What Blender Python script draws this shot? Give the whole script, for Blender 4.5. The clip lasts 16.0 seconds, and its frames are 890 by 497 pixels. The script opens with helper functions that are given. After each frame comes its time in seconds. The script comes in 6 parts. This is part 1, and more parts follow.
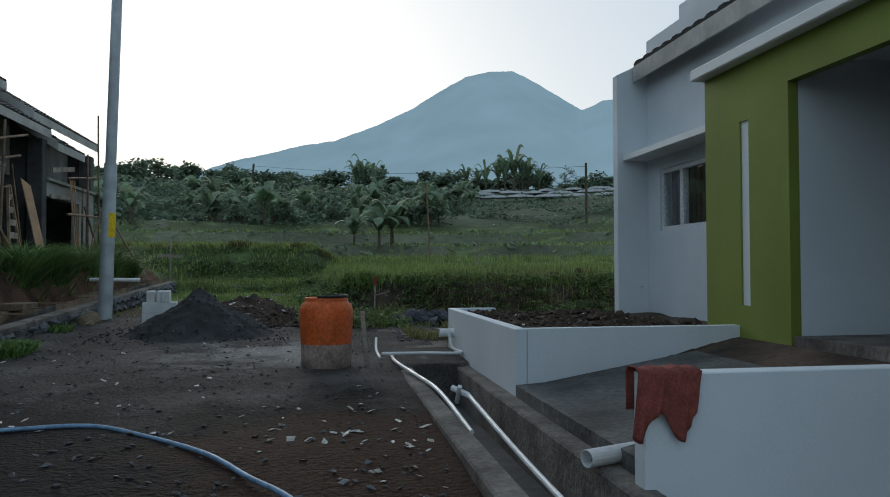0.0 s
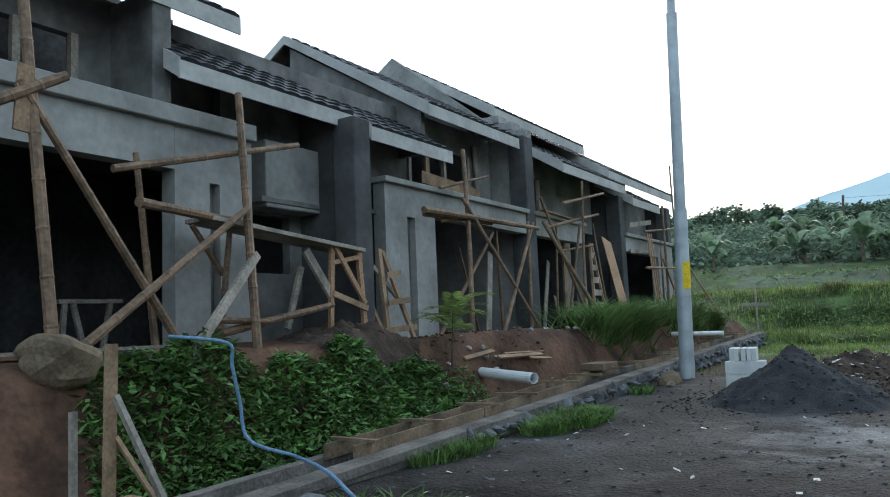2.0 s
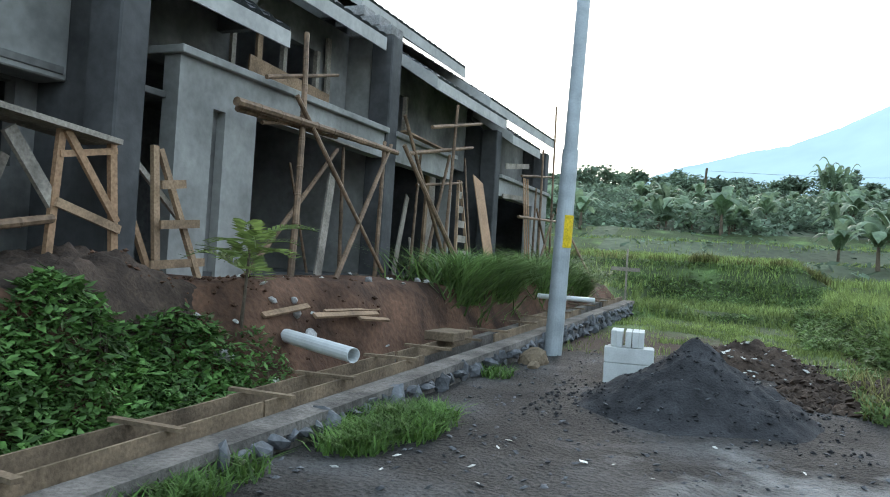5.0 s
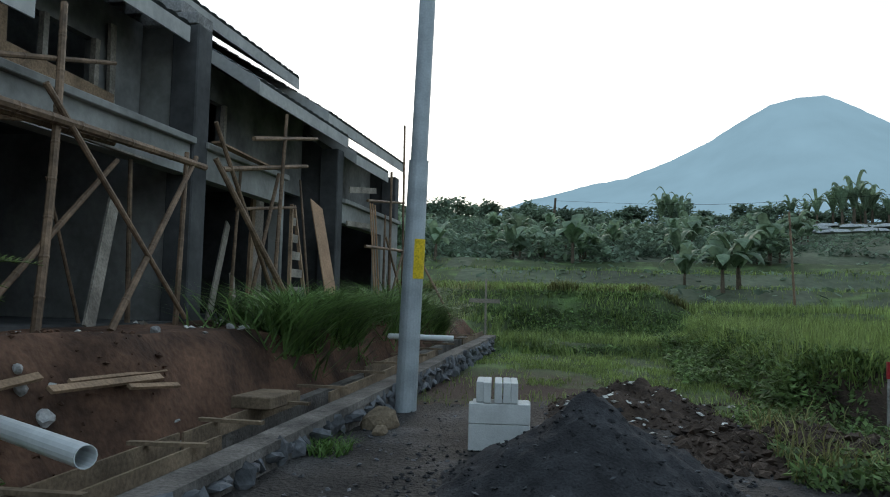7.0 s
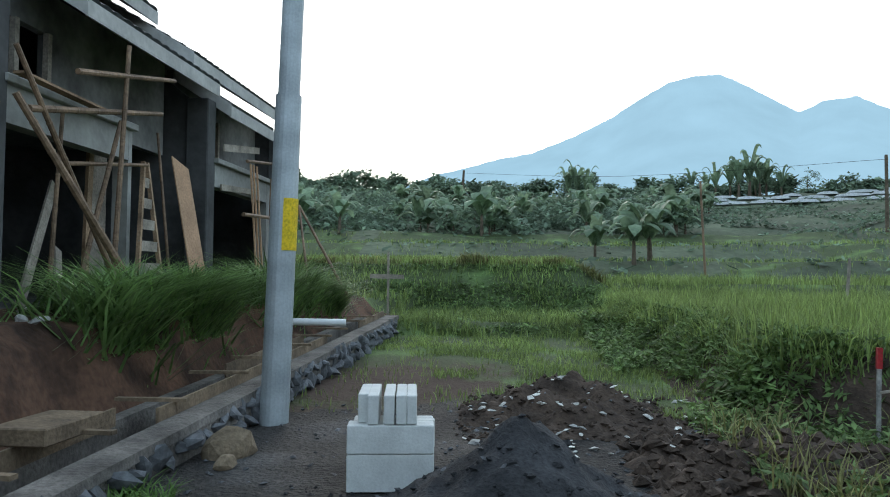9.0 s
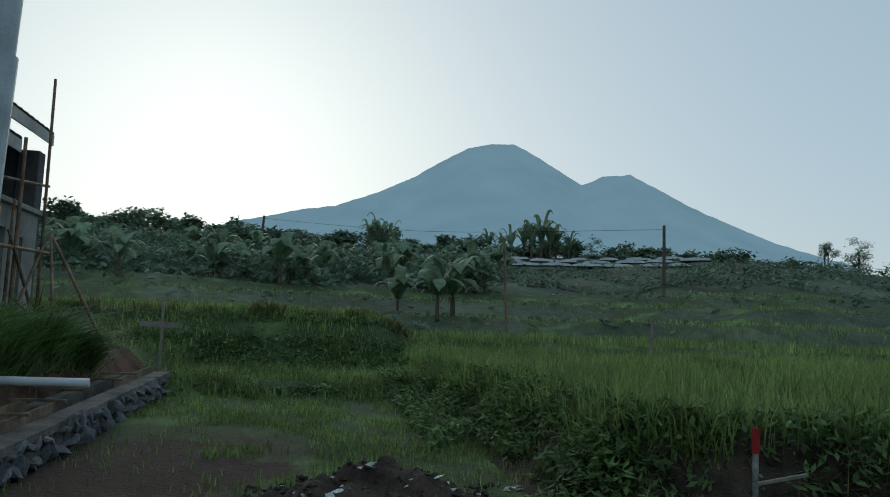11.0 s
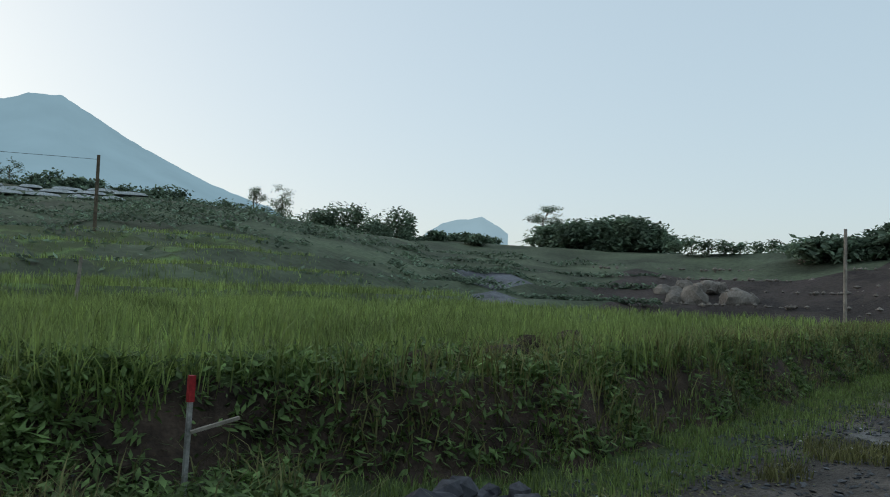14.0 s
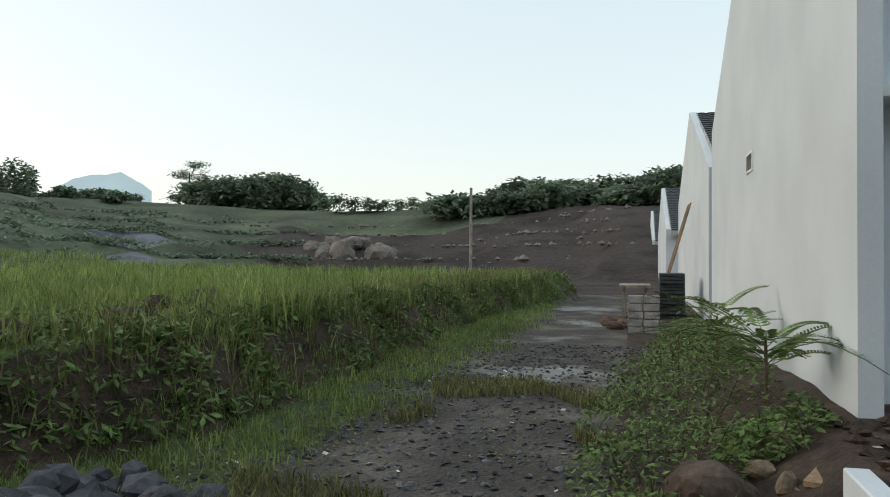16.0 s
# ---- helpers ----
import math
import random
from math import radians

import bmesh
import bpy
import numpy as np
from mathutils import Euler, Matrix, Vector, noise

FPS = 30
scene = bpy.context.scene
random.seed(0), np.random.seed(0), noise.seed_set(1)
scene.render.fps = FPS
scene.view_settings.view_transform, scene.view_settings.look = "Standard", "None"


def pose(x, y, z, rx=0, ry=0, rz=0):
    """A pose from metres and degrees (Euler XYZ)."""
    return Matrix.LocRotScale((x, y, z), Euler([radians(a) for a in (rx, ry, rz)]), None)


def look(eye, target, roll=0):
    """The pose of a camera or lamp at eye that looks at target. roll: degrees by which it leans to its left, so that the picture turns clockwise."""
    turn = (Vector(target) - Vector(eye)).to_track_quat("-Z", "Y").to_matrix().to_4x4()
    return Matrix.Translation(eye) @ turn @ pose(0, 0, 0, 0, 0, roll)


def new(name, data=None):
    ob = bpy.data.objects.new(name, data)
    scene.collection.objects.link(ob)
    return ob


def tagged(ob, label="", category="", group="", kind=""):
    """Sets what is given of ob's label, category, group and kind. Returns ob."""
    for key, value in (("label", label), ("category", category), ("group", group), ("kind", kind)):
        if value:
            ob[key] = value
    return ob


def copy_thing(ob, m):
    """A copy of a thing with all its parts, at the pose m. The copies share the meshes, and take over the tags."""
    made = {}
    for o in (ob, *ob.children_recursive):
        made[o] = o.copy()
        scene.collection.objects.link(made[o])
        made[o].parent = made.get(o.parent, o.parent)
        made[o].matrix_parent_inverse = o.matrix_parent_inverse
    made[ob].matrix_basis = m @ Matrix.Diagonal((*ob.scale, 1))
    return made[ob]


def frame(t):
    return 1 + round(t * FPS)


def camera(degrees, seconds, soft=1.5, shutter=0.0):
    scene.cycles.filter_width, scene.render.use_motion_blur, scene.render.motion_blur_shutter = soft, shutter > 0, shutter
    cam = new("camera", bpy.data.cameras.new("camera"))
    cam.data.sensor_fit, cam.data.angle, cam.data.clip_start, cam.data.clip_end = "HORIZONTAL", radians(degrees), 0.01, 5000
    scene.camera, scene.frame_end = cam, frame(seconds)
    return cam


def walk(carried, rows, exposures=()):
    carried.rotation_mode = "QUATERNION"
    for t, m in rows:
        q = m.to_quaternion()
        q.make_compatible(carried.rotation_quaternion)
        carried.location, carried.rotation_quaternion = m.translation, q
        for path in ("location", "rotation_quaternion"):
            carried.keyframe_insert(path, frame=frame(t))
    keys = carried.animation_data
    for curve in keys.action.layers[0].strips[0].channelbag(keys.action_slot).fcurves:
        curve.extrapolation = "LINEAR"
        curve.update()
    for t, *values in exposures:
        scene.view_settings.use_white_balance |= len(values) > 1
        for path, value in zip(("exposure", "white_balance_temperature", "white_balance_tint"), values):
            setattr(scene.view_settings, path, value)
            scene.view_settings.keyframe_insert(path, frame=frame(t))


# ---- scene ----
cam = camera(60.4, 16.0, soft=1.0)
PATH = [
    (0, look((0.805, 2.956, 0.952), (1.123, 4.93, 1.003), -0.2)),
    (0.5, look((0.867, 3.643, 0.962), (0.769, 5.641, 1.001), 1.5)),
    (1, look((0.736, 4.214, 0.998), (0.184, 6.136, 1.031), 1.0)),
    (1.5, look((0.656, 4.597, 1.004), (-0.35, 6.32, 1.152), -0.9)),
    (2, look((0.53, 4.951, 1.05), (-0.545, 6.625, 1.258), -2.4)),
    (2.5, look((0.303, 5.435, 1.079), (-0.747, 7.127, 1.26), 1.3)),
    (3, look((0.307, 5.671, 1.141), (-0.724, 7.379, 1.283), 4.5)),
    (3.2, look((0.175, 5.95, 1.152), (-0.815, 7.684, 1.284), 5.2)),
    (5.3, look((-0.745, 8.316, 1.27), (-1.468, 10.18, 1.299), 4.5)),
    (5.5, look((-0.846, 8.541, 1.275), (-1.517, 10.424, 1.344), 5.6)),
    (6, look((-0.944, 9.172, 1.261), (-1.506, 11.09, 1.341), 1.8)),
    (6.5, look((-0.99, 9.68, 1.296), (-1.497, 11.611, 1.412), 0.7)),
    (7, look((-1.101, 10.261, 1.296), (-1.526, 12.21, 1.441), 1.3)),
    (7.5, look((-1.195, 10.926, 1.28), (-1.527, 12.895, 1.39), 1.1)),
    (8, look((-1.217, 11.401, 1.333), (-1.456, 13.386, 1.393), 1.7)),
    (8.5, look((-1.288, 12.001, 1.348), (-1.478, 13.992, 1.333), 1.3)),
    (9, look((-1.292, 12.516, 1.338), (-1.482, 14.505, 1.42), 0.5)),
    (9.5, look((-1.34, 13.202, 1.35), (-1.308, 15.193, 1.539), 0.9)),
    (9.7, look((-1.353, 13.405, 1.339), (-1.247, 15.388, 1.576), 0.9)),
    (11.8, look((-1.273, 14.882, 1.394), (-0.836, 16.821, 1.61), 1.6)),
    (12, look((-1.253, 14.96, 1.406), (-0.768, 16.889, 1.618), 1.2)),
    (12.5, look((-1.23, 14.993, 1.394), (-0.556, 16.863, 1.614), 1.6)),
    (13, look((-1.208, 14.916, 1.403), (-0.258, 16.666, 1.594), 1.1)),
    (13.5, look((-1.232, 14.853, 1.399), (0.023, 16.403, 1.559), 1.3)),
    (14, look((-1.163, 14.859, 1.413), (0.371, 16.137, 1.529), 1.9)),
    (14.5, look((-1.004, 14.882, 1.398), (0.726, 15.884, 1.468), 2.0)),
    (15, look((-0.816, 14.951, 1.363), (1.032, 15.716, 1.399), 2.1)),
    (15.5, look((-0.703, 14.961, 1.344), (1.216, 15.523, 1.37), 0.8)),
    (16, look((-0.706, 14.901, 1.362), (1.233, 15.388, 1.385), 0.2)),
]
EXPOSURES = [
    (0.0, -0.5, 6600, 10), (0.5, -0.52, 6600, 10), (1.0, -0.4, 6600, 10), (1.5, 0.15, 6500, 10), (2.0, 0.6, 6500, 10), (3.0, 1.12, 6500, 10),
    (5.5, 1.12, 6700, 11), (6.5, 0.56, 6700, 11), (7.0, -0.05, 6600, 10), (7.5, -0.15, 6600, 10), (8.5, 0.6, 6600, 10),
    (9.0, 0.55, 6500, 10), (9.5, -0.2, 6400, 8), (12.0, -0.84, 6150, 2), (13.0, -0.74, 6250, 4), (14.0, -0.3, 6800, 9),
    (14.5, -0.1, 7400, 11), (15.0, 0.15, 7700, 13), (16.0, 0.2, 7700, 13),
]
walk(cam, PATH, EXPOSURES)

# ---- light: dawn sky, the sun low behind the mountain ----
SUN_AZ, SUN_EL = -8.0, 14.0
world = bpy.data.worlds.new("dawn_sky")
scene.world = world
world.use_nodes = True
wn = world.node_tree
sky = wn.nodes.new("ShaderNodeTexSky")
sky.sky_type = "NISHITA"
sky.sun_disc = False
sky.sun_elevation = radians(SUN_EL)
sky.sun_rotation = radians(SUN_AZ)
sky.altitude = 700
sky.air_density = 1.0
sky.dust_density = 4.0
sky.ozone_density = 3.0
bg = wn.nodes["Background"]
bg.inputs["Strength"].default_value = 0.15
haze = wn.nodes.new("ShaderNodeHueSaturation")
haze.inputs["Saturation"].default_value = 1.25
haze.inputs["Value"].default_value = 3.15
mist = wn.nodes.new("ShaderNodeGamma")
mist.inputs["Gamma"].default_value = 0.34
wn.links.new(sky.outputs["Color"], mist.inputs["Color"])
wn.links.new(mist.outputs["Color"], haze.inputs["Color"])
veil = wn.nodes.new("ShaderNodeMix")
veil.data_type, veil.blend_type = "RGBA", "ADD"
veil.inputs["Factor"].default_value = 1.0
veil.inputs["B"].default_value = (1.15, 1.6, 1.85, 1)
wn.links.new(haze.outputs["Color"], veil.inputs["A"])
wn.links.new(veil.outputs["Result"], bg.inputs["Color"])

sun = new("sun", bpy.data.lights.new("sun", "SUN"))
sun.data.energy = 0.6
sun.data.angle = radians(20)
sun.data.color = (1.0, 0.93, 0.84)
sd = Vector((math.sin(radians(SUN_AZ)) * math.cos(radians(SUN_EL + 4)), math.cos(radians(SUN_AZ)) * math.cos(radians(SUN_EL + 4)), math.sin(radians(SUN_EL + 4))))
sun.matrix_world = look(sd * 60, (0, 0, 0))


# ---- small tools ----
def lerp(a, b, t):
    return a + (b - a) * t


def smooth(a, b, x):
    t = min(1.0, max(0.0, (x - a) / (b - a)))
    return t * t * (3 - 2 * t)


def box(bm, x0, x1, y0, y1, z0, z1, m=None, bevel=0.0):
    """An upright box between the given bounds; m turns or moves it."""
    vs = [bm.verts.new((x, y, z)) for x in (x0, x1) for y in (y0, y1) for z in (z0, z1)]
    fs = [(0, 1, 3, 2), (4, 6, 7, 5), (0, 4, 5, 1), (2, 3, 7, 6), (0, 2, 6, 4), (1, 5, 7, 3)]
    faces = [bm.faces.new([vs[i] for i in f]) for f in fs]
    if bevel:
        edges = list({e for f in faces for e in f.edges})
        out = bmesh.ops.bevel(bm, geom=edges, offset=bevel, segments=1, affect="EDGES")
        vs = list({v for f in out["faces"] for v in f.verts} | {v for v in vs if v.is_valid})
    if m is not None:
        for v in vs:
            v.co = m @ v.co
    return vs


def prism(bm, poly, axis, a, b):
    """A polygon of 2D points drawn out along an axis from a to b."""
    def at(p, d):
        return {"x": (d, p[0], p[1]), "y": (p[0], d, p[1]), "z": (p[0], p[1], d)}[axis]
    lo = [bm.verts.new(at(p, a)) for p in poly]
    hi = [bm.verts.new(at(p, b)) for p in poly]
    bm.faces.new(lo)
    bm.faces.new(hi[::-1])
    n = len(poly)
    for i in range(n):
        bm.faces.new((lo[i], hi[i], hi[(i + 1) % n], lo[(i + 1) % n]))
    return lo + hi


def frame_of(d):
    d = Vector(d).normalized()
    s = d.cross(Vector((0, 0, 1)))
    if s.length < 0.02:
        s = Vector((1, 0, 0))
    s.normalize()
    return d, s, s.cross(d)


def rod(bm, p0, p1, r0, r1=None, seg=7, bow=0.0, steps=1, knots=0):
    """A round pole from p0 to p1, tapered, bowed and with cane knots."""
    r1 = r0 if r1 is None else r1
    p0, p1 = Vector(p0), Vector(p1)
    d, s, u = frame_of(p1 - p0)
    L = (p1 - p0).length
    stations = []
    if knots:
        for i in range(knots + 1):
            c = i / knots
            for dc, k in ((-0.02, 1.0), (0.0, 1.13), (0.02, 1.0)):
                t = c + dc / max(L, 0.3)
                if 0 <= t <= 1:
                    stations.append((t, k))
        stations[0], stations[-1] = (0, 1), (1, 1)
    else:
        stations = [(i / steps, 1) for i in range(steps + 1)]
    rings = []
    for t, k in stations:
        c = p0.lerp(p1, t) + s * bow * math.sin(math.pi * t)
        r = lerp(r0, r1, t) * k
        rings.append([bm.verts.new(c + (s * math.cos(2 * math.pi * j / seg) + u * math.sin(2 * math.pi * j / seg)) * r) for j in range(seg)])
    for a, b in zip(rings, rings[1:]):
        for j in range(seg):
            bm.faces.new((a[j], a[(j + 1) % seg], b[(j + 1) % seg], b[j]))
    bm.faces.new(rings[0][::-1])
    bm.faces.new(rings[-1])


def plank(bm, p0, p1, w, t, up=(0, 0, 1)):
    """A sawn board from p0 to p1, w wide and t thick (along up)."""
    p0, p1, up = Vector(p0), Vector(p1), Vector(up)
    d = (p1 - p0).normalized()
    s = d.cross(up).normalized() * w / 2
    u = s.cross(d).normalized() * t / 2
    vs = [bm.verts.new(p + a * s + b * u) for p in (p0, p1) for a in (-1, 1) for b in (-1, 1)]
    for f in ((0, 1, 3, 2), (4, 6, 7, 5), (0, 4, 5, 1), (2, 3, 7, 6), (0, 2, 6, 4), (1, 5, 7, 3)):
        bm.faces.new([vs[i] for i in f])


def tube(bm, pts, r, seg=8):
    """A hose or pipe through points, smoothed."""
    P = [Vector(p) for p in pts]
    fine = []
    for i in range(len(P) - 1):
        a, b, c, d = P[max(0, i - 1)], P[i], P[i + 1], P[min(len(P) - 1, i + 2)]
        for k in range(6):
            t = k / 6
            fine.append(0.5 * ((2 * b) + (c - a) * t + (2 * a - 5 * b + 4 * c - d) * t * t + (3 * b - a - 3 * c + d) * t ** 3))
    fine.append(P[-1])
    rings = []
    for i, c in enumerate(fine):
        d, s, u = frame_of(fine[min(i + 1, len(fine) - 1)] - fine[max(0, i - 1)])
        rings.append([bm.verts.new(c + (s * math.cos(2 * math.pi * j / seg) + u * math.sin(2 * math.pi * j / seg)) * r) for j in range(seg)])
    for a, b in zip(rings, rings[1:]):
        for j in range(seg):
            bm.faces.new((a[j], a[(j + 1) % seg], b[(j + 1) % seg], b[j]))
    bm.faces.new(rings[0][::-1])
    bm.faces.new(rings[-1])


def pipe(bm, p0, p1, r, wall=0.006, seg=16):
    """A hollow pipe with an open end at p1."""
    p0, p1 = Vector(p0), Vector(p1)
    d, s, u = frame_of(p1 - p0)
    def ring(c, q):
        return [bm.verts.new(c + (s * math.cos(2 * math.pi * j / seg) + u * math.sin(2 * math.pi * j / seg)) * q) for j in range(seg)]
    rs = [ring(p0, r), ring(p1, r), ring(p1, r - wall), ring(p0, r - wall)]
    for a, b in zip(rs, rs[1:] + rs[:1]):
        for j in range(seg):
            bm.faces.new((a[j], a[(j + 1) % seg], b[(j + 1) % seg], b[j]))


def rock(bm, c, r, flat=0.7, seed=0, sub=1):
    """A broken stone: a lumpy, faceted ball."""
    rng = random.Random(seed)
    out = bmesh.ops.create_icosphere(bm, subdivisions=sub, radius=1.0)
    sx, sy, sz = r * rng.uniform(0.8, 1.2), r * rng.uniform(0.7, 1.1), r * flat * rng.uniform(0.8, 1.2)
    turn = Euler((rng.uniform(-0.5, 0.5), rng.uniform(-0.5, 0.5), rng.uniform(0, 6.3))).to_matrix()
    off = Vector((seed * 3.7, seed * 1.3, seed * 0.7))
    for v in out["verts"]:
        k = 1 + 0.32 * noise.noise(v.co * 1.4 + off)
        v.co = turn @ Vector((v.co.x * sx * k, v.co.y * sy * k, v.co.z * sz * k)) + Vector(c)


def holed(bm, x0, x1, y0, y1, z0, z1, a0, a1, c0, c1):
    """A wall plate across x0..x1 with one opening (a0..a1 along y, c0..c1 up)."""
    outer = [(y0, z0), (y1, z0), (y1, z1), (y0, z1)]
    inner = [(a0, c0), (a1, c0), (a1, c1), (a0, c1)]
    r = [[bm.verts.new((x, y, z)) for y, z in ring] for x in (x0, x1) for ring in (outer, inner)]
    for i in range(4):
        j = (i + 1) % 4
        bm.faces.new((r[0][i], r[0][j], r[1][j], r[1][i]))
        bm.faces.new((r[2][j], r[2][i], r[3][i], r[3][j]))
        bm.faces.new((r[0][j], r[0][i], r[2][i], r[2][j]))
        bm.faces.new((r[1][i], r[1][j], r[3][j], r[3][i]))


def finish(bm, name, material, smooth_faces=False):
    me = bpy.data.meshes.new(name)
    bmesh.ops.recalc_face_normals(bm, faces=bm.faces)
    bm.to_mesh(me)
    bm.free()
    me.materials.append(material)
    if smooth_faces:
        me.polygons.foreach_set("use_smooth", [True] * len(me.polygons))
    return me


def thing(name, label, category, at=(0, 0, 0), group="", kind=""):
    ob = new(name)
    ob.empty_display_size = 0.2
    ob.matrix_world = pose(*at)
    return tagged(ob, label, category, group, kind)


def part(name, bm, material, parent, label="", smooth_faces=False):
    """Links a bmesh, given in the place's own coordinates, as one mesh under a thing or a part."""
    ob = new(name, finish(bm, name, material, smooth_faces))
    ob.parent = parent
    m = parent.matrix_basis.copy()
    if parent.parent is not None:
        m = parent.parent.matrix_basis @ parent.matrix_parent_inverse @ m
    ob.matrix_parent_inverse = m.inverted()
    if label:
        ob["label"] = label
    return ob


def solo(name, bm, material, label, category, group="", kind="", smooth_faces=False):
    """A thing of one mesh."""
    return tagged(new(name, finish(bm, name, material, smooth_faces)), label, category, group, kind)


# ---- materials ----
def mat(name, col, rough=0.8, dark=0.6, light=1.25, scale=3.0, fine=40.0, bump=0.3, metal=0.0, tint=None, tint_at=0.55, island=0.0, spec=0.3, wave=None, depth=0.02, trans=0.0, grains=(0.72, 1.25)):
    """A procedural surface: broad stains, fine grain, bump; tint: a second colour in patches; island: variation from piece to piece."""
    m = bpy.data.materials.new(name)
    m.use_nodes = True
    n, l = m.node_tree.nodes, m.node_tree.links
    b = n["Principled BSDF"]
    tc = n.new("ShaderNodeNewGeometry")
    big = n.new("ShaderNodeTexNoise")
    big.inputs["Scale"].default_value, big.inputs["Detail"].default_value = scale, 6
    l.new(tc.outputs["Position"], big.inputs["Vector"])
    small = n.new("ShaderNodeTexNoise")
    small.inputs["Scale"].default_value, small.inputs["Detail"].default_value = fine, 4
    l.new(tc.outputs["Position"], small.inputs["Vector"])
    ramp = n.new("ShaderNodeValToRGB")
    ramp.color_ramp.elements[0].position, ramp.color_ramp.elements[1].position = 0.3, 0.7
    ramp.color_ramp.elements[0].color = (*[c * dark for c in col], 1)
    ramp.color_ramp.elements[1].color = (*[min(1, c * light) for c in col], 1)
    if tint:
        e = ramp.color_ramp.elements.new(tint_at)
        e.color = (*tint, 1)
    l.new(big.outputs["Fac"], ramp.inputs["Fac"])
    grain = n.new("ShaderNodeMapRange")
    grain.inputs["From Min"].default_value, grain.inputs["From Max"].default_value = 0.3, 0.7
    grain.inputs["To Min"].default_value, grain.inputs["To Max"].default_value = grains
    l.new(small.outputs["Fac"], grain.inputs["Value"])
    mul = n.new("ShaderNodeMix")
    mul.data_type, mul.blend_type = "RGBA", "MULTIPLY"
    mul.inputs["Factor"].default_value = 1.0
    l.new(ramp.outputs["Color"], mul.inputs["A"])
    l.new(grain.outputs["Result"], mul.inputs["B"])
    out = mul.outputs["Result"]
    if island:
        hsv = n.new("ShaderNodeHueSaturation")
        mr = n.new("ShaderNodeMapRange")
        mr.inputs["To Min"].default_value, mr.inputs["To Max"].default_value = 1 - island, 1 + island
        l.new(tc.outputs["Random Per Island"], mr.inputs["Value"])
        l.new(mr.outputs["Result"], hsv.inputs["Value"])
        l.new(out, hsv.inputs["Color"])
        out = hsv.outputs["Color"]
    l.new(out, b.inputs["Base Color"])
    b.inputs["Roughness"].default_value = rough
    b.inputs["Metallic"].default_value = metal
    b.inputs["Specular IOR Level"].default_value = spec
    if bump:
        bp = n.new("ShaderNodeBump")
        bp.inputs["Strength"].default_value, bp.inputs["Distance"].default_value = bump, depth
        mix = n.new("ShaderNodeMath")
        mix.operation = "ADD"
        l.new(small.outputs["Fac"], mix.inputs[0])
        l.new(big.outputs["Fac"], mix.inputs[1])
        src = mix.outputs["Value"]
        if wave:
            wv = n.new("ShaderNodeTexWave")
            wv.bands_direction = wave[0]
            wv.inputs["Scale"].default_value = wave[1]
            wv.inputs["Distortion"].default_value = wave[2]
            l.new(tc.outputs["Position"], wv.inputs["Vector"])
            ad = n.new("ShaderNodeMath")
            ad.operation = "ADD"
            l.new(src, ad.inputs[0])
            l.new(wv.outputs["Fac"], ad.inputs[1])
            src = ad.outputs["Value"]
        l.new(src, bp.inputs["Height"])
        l.new(bp.outputs["Normal"], b.inputs["Normal"])
    if trans:
        tr = n.new("ShaderNodeBsdfTranslucent")
        l.new(out, tr.inputs["Color"])
        ms = n.new("ShaderNodeMixShader")
        ms.inputs["Fac"].default_value = trans
        l.new(b.outputs["BSDF"], ms.inputs[1])
        l.new(tr.outputs["BSDF"], ms.inputs[2])
        l.new(ms.outputs["Shader"], n["Material Output"].inputs["Surface"])
    return m


# shade on the row's fronts is put into these three darkened renders
M_GREYRENDER = mat("grey_cement_render", (0.175, 0.17, 0.16), 0.9, 0.45, 1.5, 1.3, 9, 0.3, grains=(0.85, 1.12))
M_RENDER = mat("pale_cement_render", (0.32, 0.315, 0.295), 0.9, 0.6, 1.2, 1.1, 9, 0.3, grains=(0.87, 1.1))
M_DARKWALL = mat("dark_shaded_render", (0.08, 0.08, 0.08), 0.9, 0.55, 1.4, 1.2, 9, 0.3, grains=(0.85, 1.12))
M_FASCIA = mat("weathered_fascia_board", (0.45, 0.44, 0.415), 0.75, 0.75, 1.12, 2.0, 12, 0.1, grains=(0.9, 1.08))
M_TILE = mat("black_roof_tile", (0.035, 0.038, 0.042), 0.55, 0.6, 1.5, 4.0, 30, 0.3, island=0.25)
M_BAMBOO = mat("bamboo_cane", (0.21, 0.135, 0.085), 0.6, 0.5, 1.3, 2.5, 20, 0.2, island=0.25)
M_WOOD = mat("raw_timber", (0.28, 0.185, 0.115), 0.8, 0.6, 1.25, 3.0, 35, 0.25, island=0.2)
M_PLY = mat("orange_plywood", (0.40, 0.24, 0.14), 0.75, 0.75, 1.15, 2.0, 30, 0.15)
M_GREYWOOD = mat("weathered_timber", (0.27, 0.235, 0.195), 0.85, 0.6, 1.3, 3.0, 30, 0.3, island=0.2)
M_STONE = mat("dark_river_stone", (0.085, 0.088, 0.093), 0.85, 0.5, 1.7, 3.0, 22, 0.5, island=0.45)
M_MORTAR = mat("rough_mortar", (0.155, 0.14, 0.125), 0.95, 0.45, 1.45, 2.2, 24, 0.9)
M_LEAF = mat("broad_leaf", (0.12, 0.185, 0.06), 0.7, 0.55, 1.5, 3.0, 12, 0.1, island=0.45, trans=0.25)
M_GRASS = mat("field_grass", (0.205, 0.275, 0.085), 0.6, 0.6, 1.4, 0.5, 5, 0.0, island=0.45, trans=0.42)
M_GRASSDRY = mat("bank_grass", (0.19, 0.19, 0.075), 0.7, 0.6, 1.4, 0.9, 6, 0.0, island=0.5, trans=0.3)
